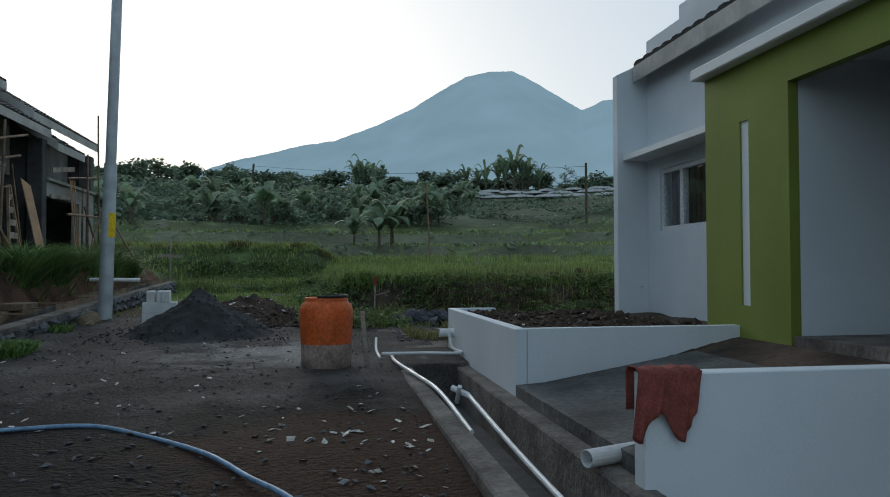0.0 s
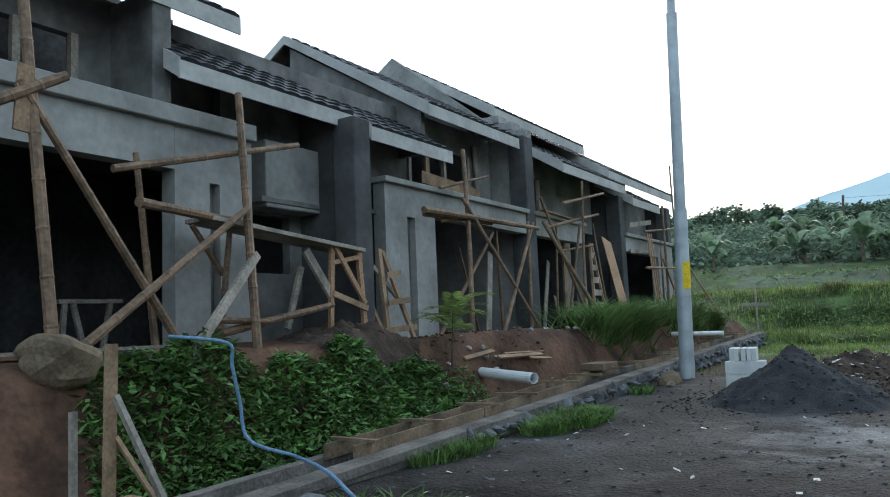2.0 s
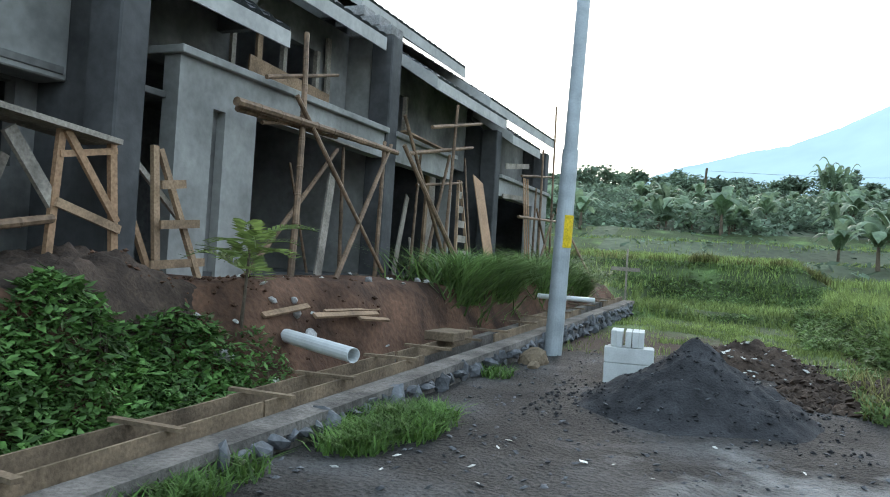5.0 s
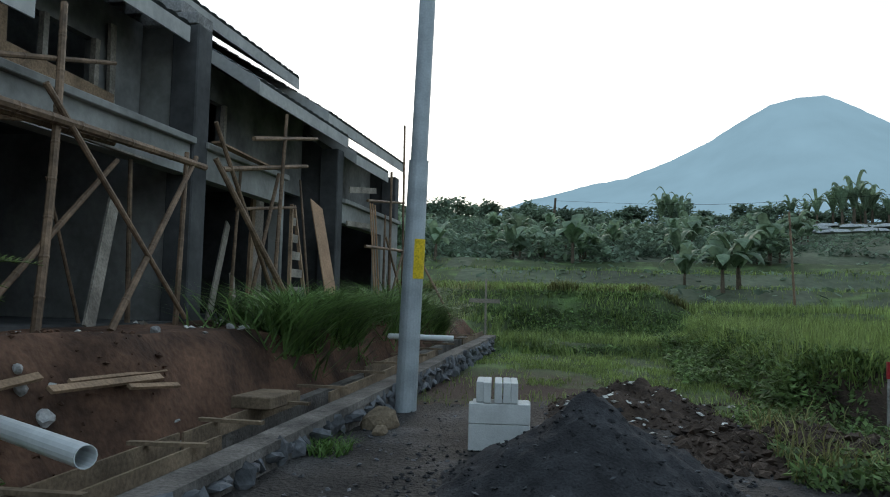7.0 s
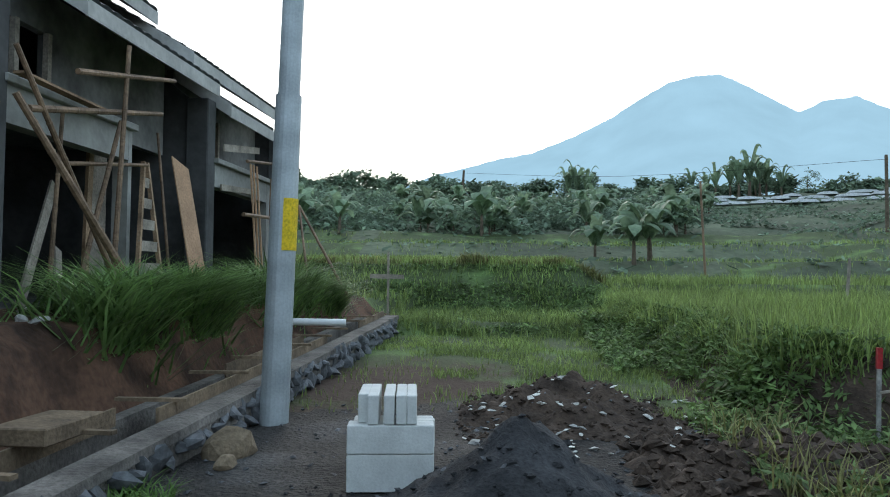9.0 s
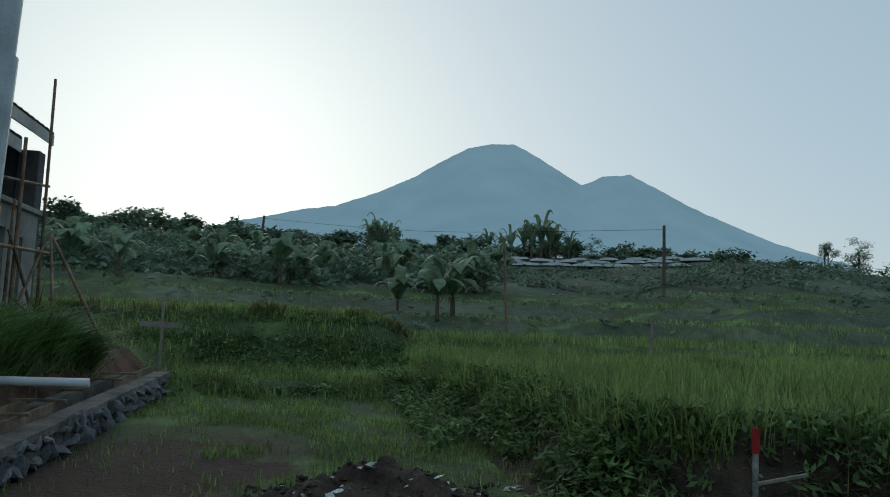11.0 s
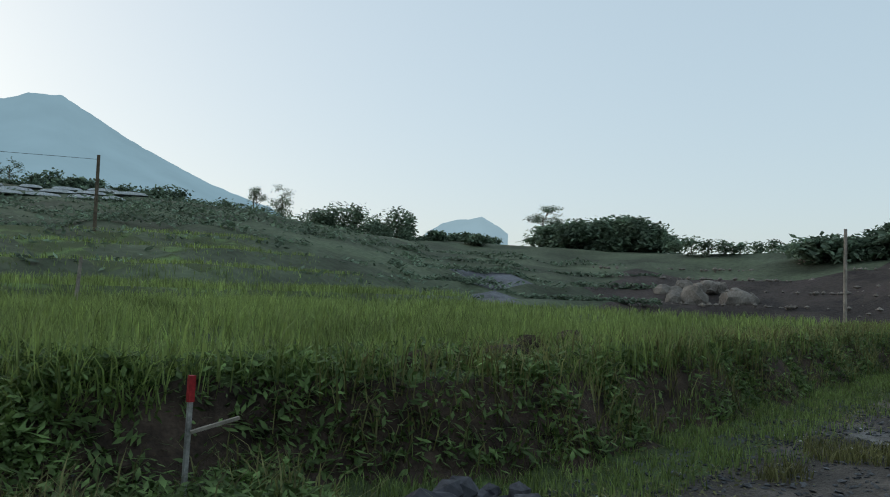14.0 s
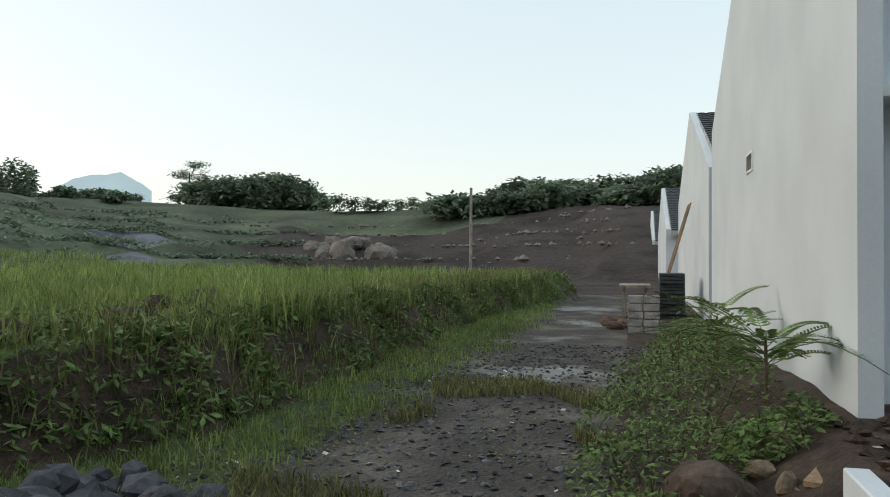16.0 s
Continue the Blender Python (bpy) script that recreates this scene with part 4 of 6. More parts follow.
part("rim_hose", bm, M_BLACKPLASTIC, bar, "black hose on the rim")

# ---- concrete blocks stacked by the sand ----
stack = thing("block_stack", "stack of pale aerated concrete blocks", "blocks", (-2.15, 17.85, -0.1))
turn = Matrix.Translation((-2.17, 17.85, 0)) @ Matrix.Rotation(radians(8), 4, "Z")
for (x0, x1, y0, y1, z0, z1) in ((-0.3, 0.3, -0.1, 0.0, -0.12, 0.135), (-0.3, 0.3, 0.0, 0.1, -0.12, 0.135), (-0.3, 0.3, 0.1, 0.2, -0.12, 0.135), (-0.3, 0.3, -0.1, -0.003, 0.14, 0.335), (-0.3, 0.3, 0.0, 0.097, 0.14, 0.335), (-0.27, 0.31, 0.1, 0.2, 0.14, 0.335), (-0.27, 0.3, 0.203, 0.3, 0.14, 0.335),
        (-0.23, -0.155, -0.02, 0.5, 0.34, 0.54), (-0.16, -0.085, -0.1, 0.5, 0.34, 0.54), (-0.05, 0.025, -0.1, 0.5, 0.34, 0.54), (0.035, 0.108, -0.1, 0.5, 0.34, 0.54), (0.11, 0.18, -0.1, 0.5, 0.34, 0.54)):
    bm = bmesh.new()
    box(bm, x0, x1, y0, y1, z0, z1, turn, 0.006)
    part("block", bm, M_AAC, stack)


# ---- heaps ----
HEAPS = []


def heap_rise(spec, x, y):
    cx, cy, rx, ry, h, seed, rough = spec
    u, v = (x - cx) / rx, (y - cy) / ry
    k = max(0.0, 1 - math.hypot(u, v) * (1 + 0.18 * lumps(u * 2, v * 2, 1, seed)))
    return h * min(1.0, k) ** 1.05 * (1 + rough * lumps(x, y, 2.0, seed) + 0.5 * rough * lumps(x, y, 4.5, seed)) + (0.02 + rough * 0.14) * lumps(x, y, 7.0, seed) * min(1, k * 4) + 0.03 * lumps(x, y, 15.0, seed) * min(1, k * 5)


def top_of(x, y):
    """The ground with the heaps upon it."""
    return land(x, y) + max([0.0] + [heap_rise(s, x, y) - 0.03 for s in HEAPS])


def heap(name, cx, cy, rx, ry, h, material, label, seed, rough=0.12, n=60):
    HEAPS.append((cx, cy, rx, ry, h, seed, rough))
    bm = bmesh.new()
    grid = []
    for j in range(n + 1):
        row = []
        for i in range(n + 1):
            u, v = i / n * 2 - 1, j / n * 2 - 1
            x, y = cx + u * rx, cy + v * ry
            z = heap_rise(HEAPS[-1], x, y)
            row.append(bm.verts.new((x, y, land(x, y) + z - 0.03)))
        grid.append(row)
    for j in range(n):
        for i in range(n):
            bm.faces.new((grid[j][i], grid[j][i + 1], grid[j + 1][i + 1], grid[j + 1][i]))
    return solo(name, bm, material, label, "heap", smooth_faces=True)


heap("sand_mound", -1.24, 16.62, 1.28, 1.4, 0.76, M_SAND, "heap of black volcanic sand on the track", 3, 0.15)
heap("soil_mound", -0.75, 20.6, 1.25, 1.15, 0.44, M_SOIL, "dark soil heap littered with pale rubble", 5, 0.5)
heap("soil_mound", 0.85, 18.6, 1.4, 1.3, 0.26, M_SOIL, "low heap of black clods by the road end", 8, 0.6)
heap("soil_mound", -6.3, 13.0, 1.1, 1.1, 0.32, M_SOIL, "brown earth heap beside scaffolding", 9, 0.4)
heap("soil_mound", -6.3, 24.0, 0.9, 1.6, 0.25, M_SAND, "dark rubble heap before an open shell", 10, 0.6)


# ---- the finished house ----
HX, HY, HZ = 4.97, 13.46, 0.33
house = thing("house", "white single-storey house with olive green portal panel", "house", (HX, HY, HZ))
bm = bmesh.new()
prism(bm, [(HX, -0.4), (HX, 3.70), (10.3, 6.3), (15.3, 3.85), (15.3, -0.6)], "y", HY - 0.16, HY)
bmesh.ops.recalc_face_normals(bm, faces=bm.faces)
side = part("side_wall", bm, M_WHITE, house, "tall white gable wall")
# flat dark plate paints the shade inside the vent
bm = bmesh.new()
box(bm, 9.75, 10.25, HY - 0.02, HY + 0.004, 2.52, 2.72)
part("vent_shade_plate", bm, M_ROOMSHADE, side, "small vent opening, its shade painted dark")
bm = bmesh.new()
for (a, b, c, d) in ((9.72, 10.28, 2.72, 2.75), (9.72, 10.28, 2.49, 2.52), (9.72, 9.75, 2.52, 2.72), (10.25, 10.28, 2.52, 2.72)):
    box(bm, a, b, HY, HY + 0.02, c, d)
part("vent_frame", bm, M_TRIM, side)
# front wall with the window bay
BX_ = 5.42
WY0, WY1, WZ0, WZ1 = 11.6, 12.9, 1.45, 2.30
bm = bmesh.new()
holed(bm, BX_, BX_ + 0.15, 9.36, HY - 0.162, -0.3, 4.2, WY0 - 0.4, WY1, WZ0, WZ1)
part("front_wall", bm, M_WHITE, house)
win = part("window", (lambda b: (box(b, BX_ + 0.03, BX_ + 0.10, WY0 - 0.4, WY1, WZ0, WZ0 + 0.06), box(b, BX_ + 0.03, BX_ + 0.10, WY0 - 0.4, WY1, WZ1 - 0.06, WZ1), box(b, BX_ + 0.03, BX_ + 0.10, WY1 - 0.06, WY1, WZ0 + 0.06, WZ1 - 0.06), box(b, BX_ + 0.025, BX_ + 0.105, 12.26, 12.35, WZ0 + 0.06, WZ1 - 0.06), box(b, BX_ + 0.03, BX_ + 0.10, WY0 - 0.4, WY0 - 0.34, WZ0 + 0.06, WZ1 - 0.06), b)[-1])(bmesh.new()), M_ALU, house, "white framed casement window")
for ya, yb in ((12.35, WY1 - 0.06), (WY0 - 0.34, 12.26)):
    bm = bmesh.new()
    box(bm, BX_ + 0.06, BX_ + 0.066, ya, yb, WZ0 + 0.06, WZ1 - 0.06)
    g = part("pane", bm, M_GLASS, win)
    g.visible_shadow = False
bm = bmesh.new()
for k in range(24):
    ya = WY0 - 0.4 + k * (WY1 - WY0 + 0.4) / 24
    box(bm, BX_ + 0.17 + 0.02 * (k % 2), BX_ + 0.185 + 0.02 * (k % 2), ya, ya + 0.08, WZ0, WZ1)
part("curtain", bm, M_CURTAIN, win, "drawn brown curtain")
bm = bmesh.new()
box(bm, 5.05, BX_ - 0.002, 10.8, HY - 0.165, 2.47, 2.55)
part("window_hood", bm, M_TRIM, house, "thin white concrete sunshade")
# portal
PX = 4.93
bm = bmesh.new()
S0, S1 = 9.85, 10.01
holed(bm, PX, PX + 0.1, 9.2, 10.7, -0.1, 2.98, S0, S1, 0.57, 2.40)
part("portal", bm, M_GREEN, house, "olive green portal panel")
bm = bmesh.new()
box(bm, PX, PX + 0.1, 5.2, 9.198, 2.62, 2.98)
part("lintel", bm, M_GREEN, house)
bm = bmesh.new()
box(bm, PX + 0.02, PX + 0.09, S0 + 0.002, S1 - 0.002, 0.572, 2.398)
part("light_slot", bm, M_TRIM, house, "white vertical recessed strip")
bm = bmesh.new()
box(bm, PX - 0.14, HX + 0.4, 5.1, 10.76, 2.98, 3.10, bevel=0.012)
part("ledge", bm, M_TRIM, house, "white concrete ledge")
# carport
bm = bmesh.new()
box(bm, PX + 0.102, 9.2, 9.2, 9.34, -0.1, 2.95)
part("carport_side_wall", bm, M_WHITE, house)
bm = bmesh.new()
box(bm, 9.2, 9.35, 5.0, 9.28, -0.1, 2.95)
part("carport_end_wall", bm, M_WHITE, house)
bm = bmesh.new()
box(bm, HX + 0.2, 9.2, 4.9, 5.05, -0.1, 2.95)
part("carport_side_wall", bm, M_WHITE, house)
bm = bmesh.new()
box(bm, HX + 0.2, 9.2, 5.05, 9.21, 2.84, 2.94)
part("carport_soffit", bm, M_WHITE, house)
bm = bmesh.new()
box(bm, HX - 0.05, 9.2, 5.05, 9.14, 0.2, 0.34)
part("carport_floor", bm, M_MORTAR, house)
# upper front and roofs
bm = bmesh.new()
box(bm, HX + 0.95, HX + 1.1, 4.9, 13.28, 3.1, 4.75)
part("upper_wall", bm, M_WHITE, house)
# dark plate on the wall paints the clerestory's inner shade
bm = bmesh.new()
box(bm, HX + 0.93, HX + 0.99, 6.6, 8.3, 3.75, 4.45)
part("upper_window", bm, M_ROOMSHADE, house, "clerestory opening as a shade-dark plate")
roof(house, "low_roof", 8.9, 13.24, 5.22, 3.80, HX + 2.6, 4.85)
roof(house, "main_roof", 4.7, 11.2, HX + 0.45, 4.85, 10.3, 6.35)
roof(house, "main_roof", 4.7, 13.24, 15.4, 3.95, 10.3, 6.35)
bm = bmesh.new()
box(bm, 15.1, 15.25, 4.9, 13.2, -0.4, 3.9)
box(bm, HX + 0.15, 15.25, 4.9, 5.05, -0.4, 3.0)
part("rear_wall", bm, M_WHITE, house)
bm = bmesh.new()
box(bm, HX - 0.08, 15.3, HY, HY + 0.09, -0.5, 0.16)
part("plinth", bm, M_MORTAR, house)

# front yard
yard = thing("planter_wall", "low pale-painted retaining wall round a soil bed", "wall", (2.7, 12, -0.3))
bm = bmesh.new()
box(bm, 2.62, 2.74, 10.05, 13.95, -0.5, 0.37, bevel=0.008)
part("front_wall", bm, M_WHITE, yard)
bm = bmesh.new()
prism(bm, [(2.742, -0.5), (2.742, 0.37), (5.0, 0.37), (5.0, 0.2), (4.9, -0.5)], "y", 10.05, 10.17)
part("side_wall", bm, M_WHITE, yard)
bm = bmesh.new()
box(bm, 2.742, 3.3, 13.83, 13.95, -0.5, 0.37, bevel=0.008)
part("side_wall", bm, M_WHITE, yard)
nw = thing("garden_wall", "low pale-painted garden wall by the drive", "wall", (2.7, 6.9, -0.4))
bm = bmesh.new()
box(bm, 2.54, 6.0, 6.92, 7.06, -0.7, 0.37, bevel=0.008)
part("wall", bm, M_WHITE, nw)

bm = bmesh.new()
prism(bm, [(2.62, -0.62), (2.62, -0.16), (2.9, -0.14), (4.85, 0.20), (4.85, -0.4)], "y", 7.05, 10.03)
solo("driveway", bm, mat("damp_rough_concrete", (0.10, 0.10, 0.098), 0.9, 0.5, 1.5, 1.6, 20, 0.8), "rough sloping concrete driveway slab", "driveway", kind="structure")

# drain
dr = tagged(new("drain"), "open concrete roadside drain", "drain", kind="structure")
bm = bmesh.new()
box(bm, 1.70, 1.88, 1.0, 12.3, -0.8, -0.235, bevel=0.015)
part("kerb", bm, M_MORTAR, dr)
bm = bmesh.new()
box(bm, 2.44, 2.62, 1.0, 14.0, -0.8, -0.26, bevel=0.015)
part("kerb", bm, M_MORTAR, dr)
bm = bmesh.new()
box(bm, 1.88, 2.44, 1.0, 12.3, -0.82, -0.70)
part("drain_bed", bm, M_DARKWALL, dr)


def hollow(name, p0, p1, r, label, extra=None):
    bm = bmesh.new()
    pipe(bm, p0, p1, r)
    if extra:
        extra(bm)
    return solo(name, bm, M_PVC, label, "pipe", smooth_faces=False)


hollow("drain_pipe", (2.75, 7.55, -0.2), (2.38, 7.4, -0.2), 0.055, "short white PVC stub from a drive edge")
hollow("drain_pipe", (2.7, 13.5, 0.05), (2.42, 13.5, 0.05), 0.06, "white PVC overflow stub in a wall")
wp = thing("water_pipe", "thin white PVC water pipes in a drain", "pipe", (2.1, 9.5, -0.3))
bm = bmesh.new()
tube(bm, [(2.16, 5.0, -0.42), (2.18, 7.0, -0.40), (2.17, 8.4, -0.34), (2.14, 9.9, -0.22)], 0.02)
part("pipe", bm, M_PVC, wp)
bm = bmesh.new()
rod(bm, (2.14, 9.9, -0.22), (2.0, 10.0, -0.16), 0.028)
rod(bm, (2.05, 9.86, -0.13), (2.05, 10.02, -0.30), 0.022)
part("tap", bm, M_PVC, wp, "white plastic tap joint")
bm = bmesh.new()
tube(bm, [(1.7, 12.9, -0.17), (1.68, 12.2, -0.17), (1.8, 11.3, -0.2), (1.88, 10.4, -0.2), (1.9, 9.6, -0.22), (1.93, 8.7, -0.3)], 0.02)
part("pipe", bm, M_PVC, wp)
bm = bmesh.new()
tube(bm, [(1.55, 12.6, -0.12), (2.1, 12.65, -0.13), (2.55, 12.6, -0.13), (2.56, 13.3, -0.13), (2.55, 13.45, 0.05)], 0.02)
part("pipe", bm, M_PVC, wp)
bm = bmesh.new()
tube(bm, [(1.52, 13.2, 0.02), (1.5, 12.9, -0.1), (1.52, 12.5, -0.16)], 0.018)
part("pipe", bm, M_PVC, wp)

bm = bmesh.new()
plank(bm, (1.36, 12.35, -0.35), (1.30, 12.5, 0.42), 0.06, 0.05, (1, 0, 0))
solo("stake", bm, M_GREYWOOD, "short weathered timber stake by a drum", "stake")

# cloth on the garden wall
bm = bmesh.new()
NU, NV = 22, 22
gr = []
for j in range(NV + 1):
    row = []
    for i in range(NU + 1):
        u, v = i / NU, j / NV
        x = 2.50 + 0.37 * u
        fold = 0.022 * math.sin(u * 15 + 2.5 * v) + 0.012 * math.sin(u * 33 + 1)
        if v < 0.25:
            p = (x, 7.075 + abs(fold) * 0.4, 0.15 + 0.235 * v / 0.25)
        elif v < 0.45:
            p = (x, 7.07 - 0.16 * (v - 0.25) / 0.2, 0.39 + abs(fold) * 0.5)
        else:
            hang = (v - 0.45) / 0.55
            drop = 0.30 + 0.08 * math.sin(u * 9.5 + 0.6) - 0.10 * max(0, u - 0.75)
            p = (x - 0.05 * hang * (1 - u) - 0.05 * hang * u, 6.905 - abs(fold) * 1.7 * hang - 0.01, 0.385 - hang * drop)
        row.append(bm.verts.new(p))
    gr.append(row)
for j in range(NV):
    for i in range(NU):
        bm.faces.new((gr[j][i], gr[j][i + 1], gr[j + 1][i + 1], gr[j + 1][i]))
cloth = solo("cloth", bm, M_TOWEL, "rust-red cloth hung over a low wall", "cloth", smooth_faces=True)
sol = cloth.modifiers.new("thickness", "SOLIDIFY")
sol.thickness = 0.006

# ---- hoses and pipes on the left ----
bm = bmesh.new()
tube(bm, [(1.0, 6.2, -0.31), (0.66, 7.15, -0.29), (0.37, 7.65, -0.28), (0.05, 8.23, -0.27), (-0.45, 8.82, -0.265), (-1.0, 9.28, -0.26), (-1.7, 9.2, -0.26), (-2.45, 9.2, -0.25), (-3.27, 9.57, -0.24), (-3.85, 9.85, -0.1), (-4.5, 10.15, -0.05), (-4.95, 10.0, 0.1), (-5.0, 9.94, 0.45), (-5.0, 9.85, 0.8), (-5.0, 9.8, 1.0), (-5.4, 9.5, 1.08), (-5.9, 10.0, 1.06)], 0.017, 8)
solo("garden_hose", bm, M_HOSE, "pale blue hose lying across the track", "hose", smooth_faces=True)
hollow("drain_pipe", (-5.3, 14.9, 0.38), (-4.18, 14.38, 0.33), 0.075, "thick white PVC pipe sticking out of a bank")
hollow("drain_pipe", (-5.4, 24.0, 0.68), (-3.95, 24.25, 0.66), 0.055, "white PVC pipe over a stone wall")
st = thing("batter_stakes", "rough timber stakes and a crosspiece by a wall", "stakes", (-3.9, 7.2, -0.3))
board((-4.62, 8.35, -0.5), (-4.6, 8.36, 1.04), 0.08, 0.05, st, M_WOOD, (1, 0, 0), "stake")
board((-3.98, 8.48, -0.3), (-4.5, 8.33, 0.66), 0.09, 0.035, st, M_GREYWOOD, (0.4, 1, 0), "stake")
board((-4.2, 8.6, -0.3), (-4.6, 8.4, 0.36), 0.05, 0.03, st, M_WOOD, (0.4, 1, 0), "stake")
board((-4.72, 8.15, -0.4), (-4.72, 8.14, 0.57), 0.045, 0.045, st, M_GREYWOOD, (1, 0, 0), "stake")
board((-5.0, 8.75, -0.17), (-3.88, 8.62, -0.16), 0.1, 0.03, st, M_WOOD, (0, 0, 1), "crosspiece")


db = thing("bank_debris", "pale broken boards lying on a clay bank", "boards", (-5.2, 15.3, 0.5))
for p0, p1, w_ in (((-5.4, 14.6, 0.60), (-5.34, 15.35, 0.68), 0.07), ((-5.25, 15.35, 0.58), (-5.2, 16.75, 0.56), 0.07), ((-5.28, 15.6, 0.62), (-5.25, 16.9, 0.60), 0.035), ((-5.12, 16.15, 0.53), (-5.08, 16.85, 0.48), 0.05)):
    board(p0, p1, w_, 0.03, db, M_WOOD, (0.6, 0, 0.8))


def stones(name, spots, material, label, sub=1):
    for k, (x, y, r) in enumerate(spots):
        bm = bmesh.new()
        rock(bm, (x, y, land(x, y) + r * (0.3 + (0.9 if k % 3 == 1 and len(spots) > 20 else 0))), r, 0.75, k * 7 + int(abs(x) * 10), sub)
        solo(name, bm, material, label, "stone", name + "s")


M_BOULDER = mat("sandy_boulder", (0.20, 0.15, 0.10), 0.95, 0.6, 1.3, 3, 30, 0.5)
stones("bank_rubble", [(-5.42, 15.25, 0.07), (-5.5, 15.3, 0.05), (-5.32, 15.4, 0.08), (-5.3, 13.9, 0.12), (-5.5, 14.9, 0.05), (-5.7, 17.4, 0.06), (-5.65, 18.9, 0.06)], M_BRICK, "pale broken rubble on a clay bank", 2)
stones("boulder", [(-5.75, 8.6, 0.36)], M_BOULDER, "large sandy boulder on an overgrown bank", 3)
stones("rubble_stone", [(-2.97, 8.13, 0.2), (-2.5, 8.5, 0.17), (-3.5, 9.2, 0.2), (-2.4, 8.0, 0.2), (-3.3, 8.6, 0.2)], M_STONE, "dark angular rubble stone on the track", 2)
rng = random.Random(12)
stones("rubble_stone", [(3.0 + rng.uniform(-0.8, 0.6), 17.95 + rng.uniform(-0.55, 0.4), rng.uniform(0.09, 0.17)) for _ in range(56)], mat("blue_grey_split_stone", (0.065, 0.066, 0.075), 0.85, 0.5, 1.6, 4, 25, 0.5), "blue-grey split building stone in a pile", 1)
stones("boulder", [(3.95, 14.5, 0.29)], mat("brown_boulder", (0.10, 0.07, 0.055), 0.95, 0.5, 1.5, 4, 25, 0.7), "dark brown weathered boulder among weeds", 3)
stones("boulder", [(4.15, 14.2, 0.1), (4.5, 14.0, 0.12), (3.85, 14.1, 0.08)], M_BOULDER, "pale sandy stone among weeds", 2)
stones("boulder", [(6.76, 20.05, 0.24), (8.2, 20.4, 0.26), (6.0, 19.9, 0.27), (4.6, 19.95, 0.16)], M_SOIL, "dark mossy stone in the grass", 2)
stones("rubble_stone", [(-3.62, 18.55, 0.2), (-3.5, 18.2, 0.1)], M_BOULDER, "pale broken stone by the wall foot", 2)

# marker stake with red head
mk = thing("marker_stake", "white surveyor stake with red-painted head", "stake", (1.88, 19.8, 0.0))
M_OLDWHITE = mat("flaked_white_paint", (0.34, 0.33, 0.31), 0.8, 0.5, 1.2, 9, 40, 0.1)
board((1.94, 19.8, -0.25), (1.96, 19.8, 0.57), 0.032, 0.03, mk, M_OLDWHITE, (0, 1, 0), "shaft")
board((1.96, 19.8, 0.57), (1.965, 19.8, 0.76), 0.045, 0.04, mk, M_RED, (0, 1, 0), "head")
board((1.95, 19.76, 0.36), (2.26, 19.62, 0.45), 0.04, 0.022, mk, M_GREYWOOD, (0, 0, 1), "arm")

# boards and sack by the house corner
tb = thing("timber_offcuts", "nailed timber offcuts on rubble", "boards", (4.6, 13.2, 0.3))
board((3.72, 14.0, 0.16), (4.7, 13.5, 0.27), 0.09, 0.03, tb, M_WOOD)
board((3.75, 14.05, 0.10), (3.95, 13.6, 0.16), 0.16, 0.03, tb, M_WOOD)
board((3.7, 13.85, 0.14), (4.6, 13.4, 0.20), 0.08, 0.03, tb, M_WOOD)
bm = bmesh.new()
rock(bm, (3.45, 13.95, 0.0), 0.26, 0.45, 77, 3)
solo("sack", bm, M_PVC, "crumpled white plastic sack on the soil", "sack", smooth_faces=True)


# ---- plants ----
def mesh_of(name, V, F, material):
    me = bpy.data.meshes.new(name)
    V = np.asarray(V, dtype=np.float32)
    F = np.asarray(F, dtype=np.int32)
    k = F.shape[1]
    me.vertices.add(len(V))
    me.vertices.foreach_set("co", V.ravel())
    me.loops.add(F.size)
    me.loops.foreach_set("vertex_index", F.ravel())
    me.polygons.add(len(F))
    me.polygons.foreach_set("loop_start", np.arange(0, F.size, k, dtype=np.int32))
    me.polygons.foreach_set("loop_total", np.full(len(F), k, dtype=np.int32))
    me.update()
    me.materials.append(material)
    return me


def blades(P, h, w, lean, rng):
    """Grass: for each root a curved blade of two quads and a tip (7 points as triangles)."""
    n = len(P)
    a = rng.uniform(0, 2 * np.pi, n)
    d = np.stack([np.cos(a), np.sin(a), np.zeros(n)], 1)
    s = np.stack([-np.sin(a), np.cos(a), np.zeros(n)], 1)
    H = (h * rng.uniform(0.55, 1.25, n))[:, None]
    W = (w * rng.uniform(0.7, 1.3, n))[:, None]
    L = (lean * rng.uniform(0.2, 1.3, n))[:, None] * H
    z = np.array([0, 0, 1.0])
    b0, b1 = P - s * W / 2, P + s * W / 2
    mid = P + d * L * 0.3 + z * H * 0.6
    m0, m1 = mid - s * W * 0.35, mid + s * W * 0.35
    tip = P + d * L + z * H * 0.95
    V = np.stack([b0, b1, m1, m0, tip], 1).reshape(-1, 3)
    i = np.arange(n)[:, None] * 5
    F = np.concatenate([i + np.array([[0, 1, 2]]), i + np.array([[0, 2, 3]]), i + np.array([[3, 2, 4]])], 0)
    return V, F


